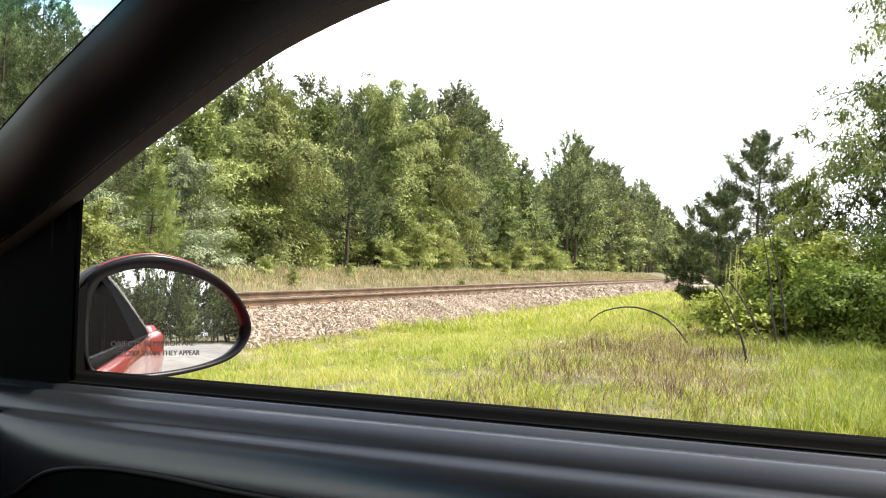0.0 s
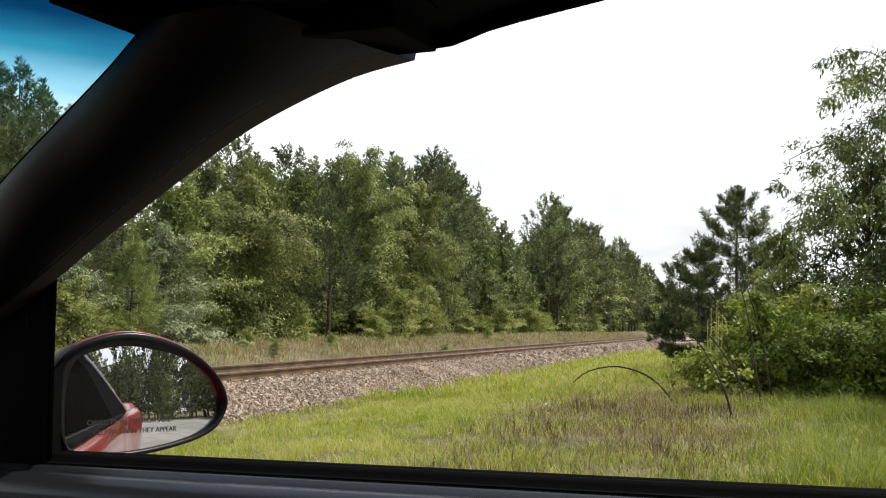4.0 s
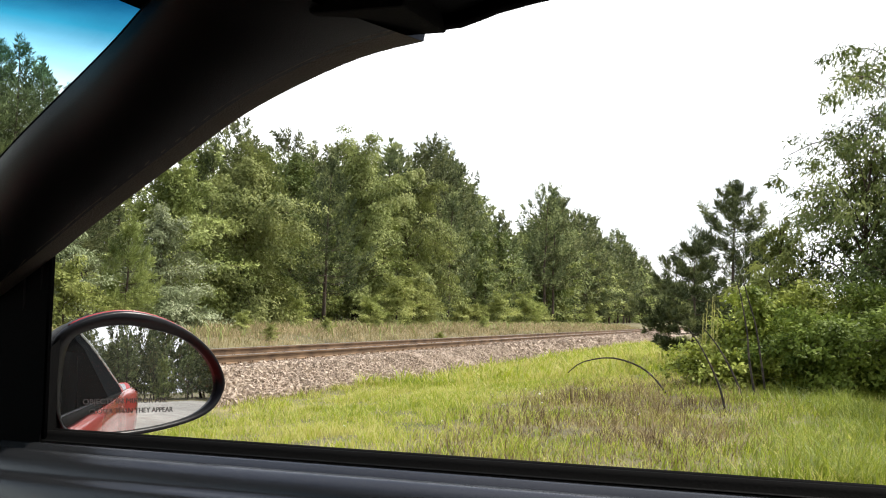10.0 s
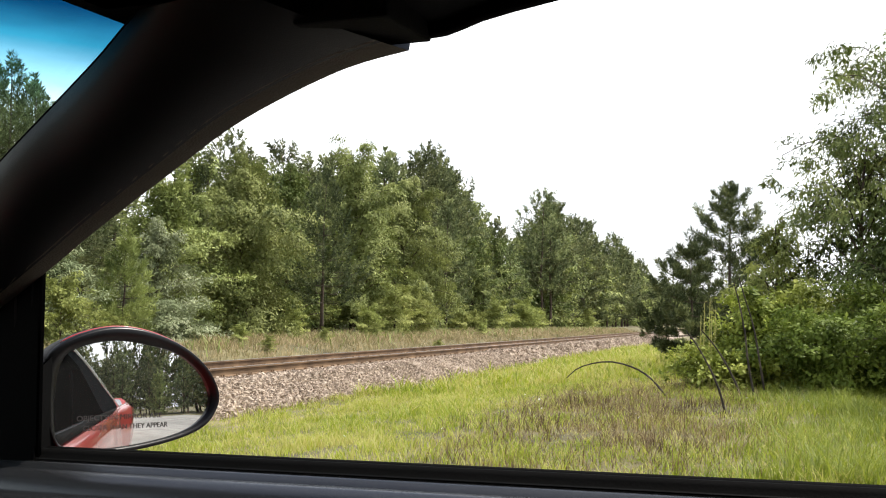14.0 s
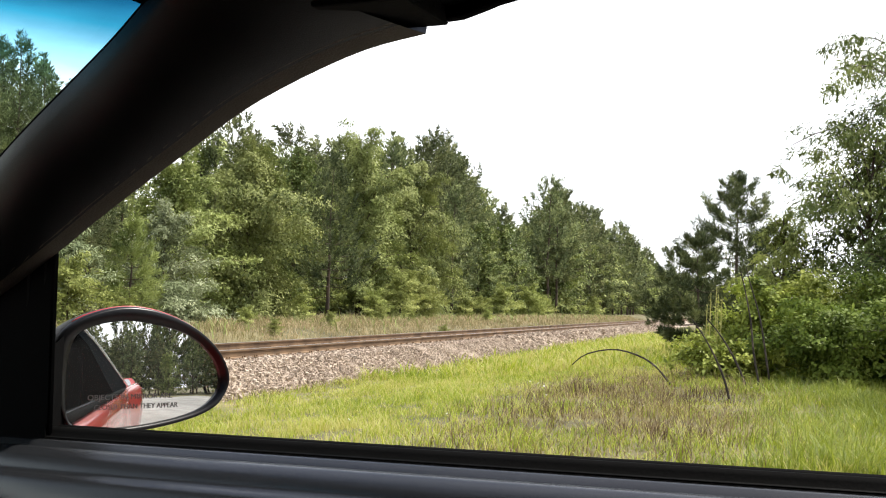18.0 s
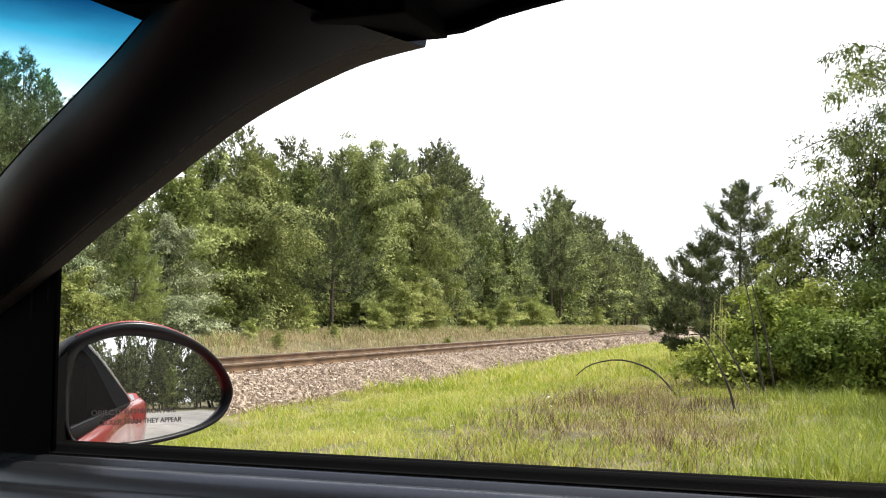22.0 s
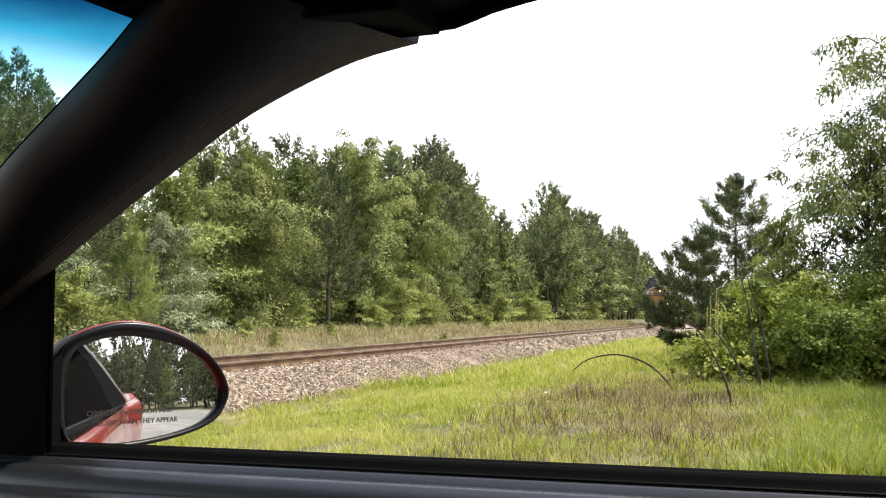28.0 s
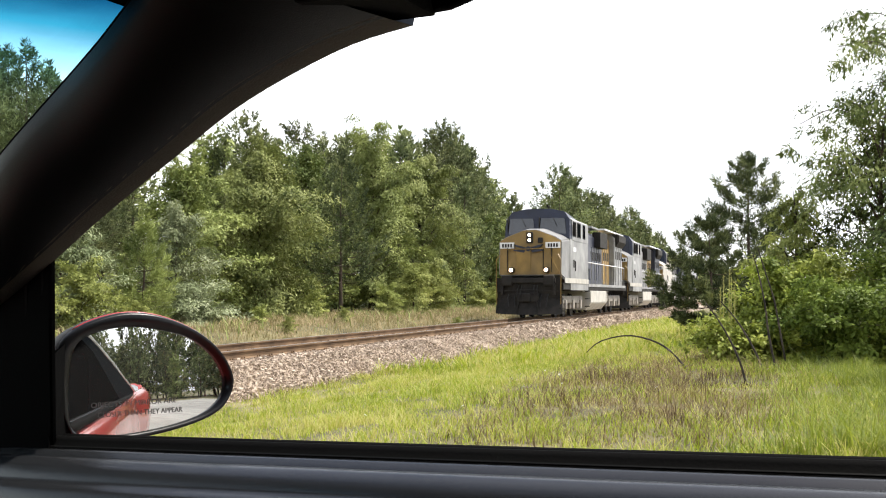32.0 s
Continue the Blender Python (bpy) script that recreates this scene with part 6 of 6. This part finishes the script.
def hopper_car():
    h = tagged(thing("hopper_car"), "grey covered hopper freight car behind the locomotives", "freight car")
    part("body", extruded([(-1.5, 1.5), (-1.55, 3.0), (-1.2, 4.3), (-0.4, 4.65), (0.4, 4.65), (1.2, 4.3), (1.55, 3.0), (1.5, 1.5)], 0.8, 16.6, "y", 0.03), M_GREY, h)
    for k in range(3):
        y = 2.2 + k * 4.4
        part("chute", extruded([(y, 1.5), (y + 4.2, 1.5), (y + 2.5, 0.5), (y + 1.7, 0.5)], -1.2, 1.2, "x"), M_DUST, h)
    for k in range(9):
        for s in (-1, 1):
            part("rib", boxed(s * 1.54 - 0.05, s * 1.54 + 0.05, 1.2 + k * 1.87, 1.32 + k * 1.87, 1.4, 3.2), M_GREY, h)
    truck(h, 2.2, 2, 1.8)
    truck(h, 15.2, 2, 1.8)
    return h


# ---- traffic and the car parked behind ----
def road_vehicle(kind, label, category, mat):
    """A simple full-size pickup or wagon, nose towards -y."""
    v = tagged(thing(kind), label, category)
    L, W = (5.7, 0.98) if kind == "pickup_truck" else (5.0, 0.95)
    if kind == "pickup_truck":
        side = [(0.0, 0.55), (0.0, 1.0), (0.2, 1.12), (1.5, 1.2), (L, 1.2), (L, 0.55)]
        cabin = [(1.35, 1.2), (2.0, 1.86), (3.7, 1.9), (3.9, 1.2)]
        panes = ((1.75, 2.75), (2.85, 3.6))
    elif kind == "coupe":
        L = 4.5
        side = [(0.0, 0.35), (0.0, 0.6), (0.25, 0.74), (1.4, 0.9), (4.0, 0.98), (L, 0.92), (L, 0.4)]
        cabin = [(1.2, 0.9), (2.0, 1.33), (3.0, 1.37), (3.9, 0.97)]
        panes = ((1.75, 2.7), (2.75, 3.4))
    else:
        side = [(0.0, 0.5), (0.0, 0.95), (0.2, 1.08), (1.2, 1.15), (L, 1.15), (L, 0.5)]
        cabin = [(1.05, 1.15), (1.75, 1.8), (L - 0.25, 1.82), (L - 0.02, 1.15)]
        panes = ((1.6, 2.6), (2.7, 3.6), (3.7, 4.5))
    body = part("body", extruded(side, -W, W, "x", 0.05), mat, v)
    z0 = cabin[0][1]
    z1 = cabin[1][1]
    cab_ = part("cabin", extruded(cabin, -W + 0.1, W - 0.1, "x", 0.05), mat, v)
    for s in (-1, 1):
        for a, b in panes:
            part("side_window", boxed(s * (W - 0.1) - 0.02, s * (W - 0.1) + 0.02, a + 0.1, b, z0 + 0.12, z1 - 0.14, 0.02), M_DARKGLASS, cab_)
        part("door_mirror", boxed(s * (W + 0.12) - 0.12, s * (W + 0.12) + 0.1, cabin[0][0] + 0.35, cabin[0][0] + 0.5, z0 + 0.05, z0 + 0.22, 0.03), M_BLACK, v)
    a, b = Vector((0, *cabin[0])), Vector((0, *cabin[1]))
    p, q = a.lerp(b, 0.12), a.lerp(b, 0.88)
    off = Vector((0, -0.012, 0.01))
    rows = [[p + off + Vector((x, 0, 0)) for x in (-W + 0.2, W - 0.2)], [q + off + Vector((x, 0, 0)) for x in (-W + 0.28, W - 0.28)]]
    part("windshield", loft(rows), M_DARKGLASS if kind != "coupe" else M_CHROME, cab_)
    for x in (-W + 0.15, W - 0.15):
        for y in (0.95, L - 1.05):
            wheel(v, x, y, 0.38 if kind != "coupe" else 0.31, 0.24)
    return v


def flatbed_truck():
    """A medium work truck with a white cab and a dark stake bed, nose towards -y."""
    v = tagged(thing("flatbed_truck"), "white-cab work truck with a dark stake bed on the highway", "truck")
    part("chassis", boxed(-0.45, 0.45, 0.4, 7.6, 0.6, 0.85, 0.03), M_DIRTY, v)
    cab_ = part("cab", extruded([(0.0, 0.55), (0.0, 1.25), (0.25, 1.42), (1.15, 1.5), (1.65, 2.25), (2.9, 2.3), (3.0, 0.6)], -1.05, 1.05, "x", 0.06), M_WHITE, v)
    for s in (-1, 1):
        part("side_window", boxed(s * 1.05 - 0.015, s * 1.05 + 0.015, 1.6, 2.7, 1.55, 2.1, 0.01), M_DARKGLASS, cab_)
        part("headlamp", boxed(s * 0.8 - 0.15, s * 0.8 + 0.15, -0.03, 0.04, 0.95, 1.15, 0.02), M_CHROME, cab_)
        part("door_mirror", boxed(s * 1.2 - 0.1, s * 1.2 + 0.1, 1.35, 1.45, 1.5, 1.85, 0.02), M_BLACK, cab_)
        side = part("bed_side", boxed(s * 1.18 - 0.03, s * 1.18 + 0.03, 3.2, 7.7, 1.15, 1.75, 0.01), M_DIRTY, v)
        for k in range(6):
            part("stake", boxed(s * 1.22 - 0.02, s * 1.22 + 0.02, 3.25 + 0.86 * k, 3.33 + 0.86 * k, 0.95, 1.9), M_TYRE, side)
        for y in (0.95, 5.9):
            wheel(v, s * 0.95, y, 0.46, 0.28)
    part("bumper", boxed(-1.1, 1.1, -0.1, 0.05, 0.5, 0.75, 0.03), M_DIRTY, v)
    part("windshield", loft([[Vector((x, 1.2, 1.56)) for x in (-0.92, 0.92)], [Vector((x, 1.6, 2.18)) for x in (-0.86, 0.86)]]), M_DARKGLASS, cab_)
    part("headboard", boxed(-1.2, 1.2, 3.1, 3.18, 1.1, 2.35, 0.01), M_DIRTY, v)
    part("bed", boxed(-1.2, 1.2, 3.1, 7.75, 0.98, 1.12, 0.02), M_DIRTY, v)
    return v


def motions():
    """Everything that moves, from start to end."""
    speed, front = 17.25, 47.7
    at = 0.0
    for ob, length in TRAIN:
        walk(ob, [(t, pose(TRACK_X, front + (32.0 - t) * speed + at, RAIL_Z)) for t in (0.0, 16.0, 32.0)])
        at += length
    walk(PICKUP, [(t, pose(31.0, -5.0 - 25.0 * (t - 29.7), 0.03)) for t in (0.0, 16.0, 32.0)])
    walk(FLATBED, [(t, pose(38.5, -1.7 + 26.0 * (t - 2.4), 0.03, 0, 0, 180)) for t in (0.0, 16.0, 32.0)])
    walk(WAGON, [(t, pose(38.5, -1.6 + 26.0 * (t - 29.5), 0.03, 0, 0, 180)) for t in (0.0, 16.0, 32.0)])


build_ground()
build_road()
TRACK = build_track()
build_woods()
build_thicket()
build_grass()
build_flowers()
build_car()
TRAIN = [
    (locomotive("grey and dark blue diesel locomotive with a yellow nose", lit=True), 22.3),
    (locomotive("grey diesel locomotive with yellow and dark blue hood panels", rear=M_BLUE), 22.3),
    (locomotive("pale grey diesel locomotive with sooty trucks", hood=M_TANK, lower=M_TANK, accent=M_GREY, rear=M_BLUE), 22.3),
    (hopper_car(), 17.4),
]
PARKED = road_vehicle("coupe", "red coupe parked on the turnout", "car", M_RED)
PARKED.matrix_basis = pose(0, 0, 0, 0, 0, CAR_TURN) @ pose(-0.1, -11.5, 0.03, 0, 0, 180)
PICKUP = road_vehicle("pickup_truck", "white four-door pickup truck driving along the highway", "pickup truck", M_WHITE)
WAGON = road_vehicle("utility_wagon", "white utility wagon driving along the highway", "car", M_WHITE)
FLATBED = flatbed_truck()
build_track_pieces(TRACK)
motions()
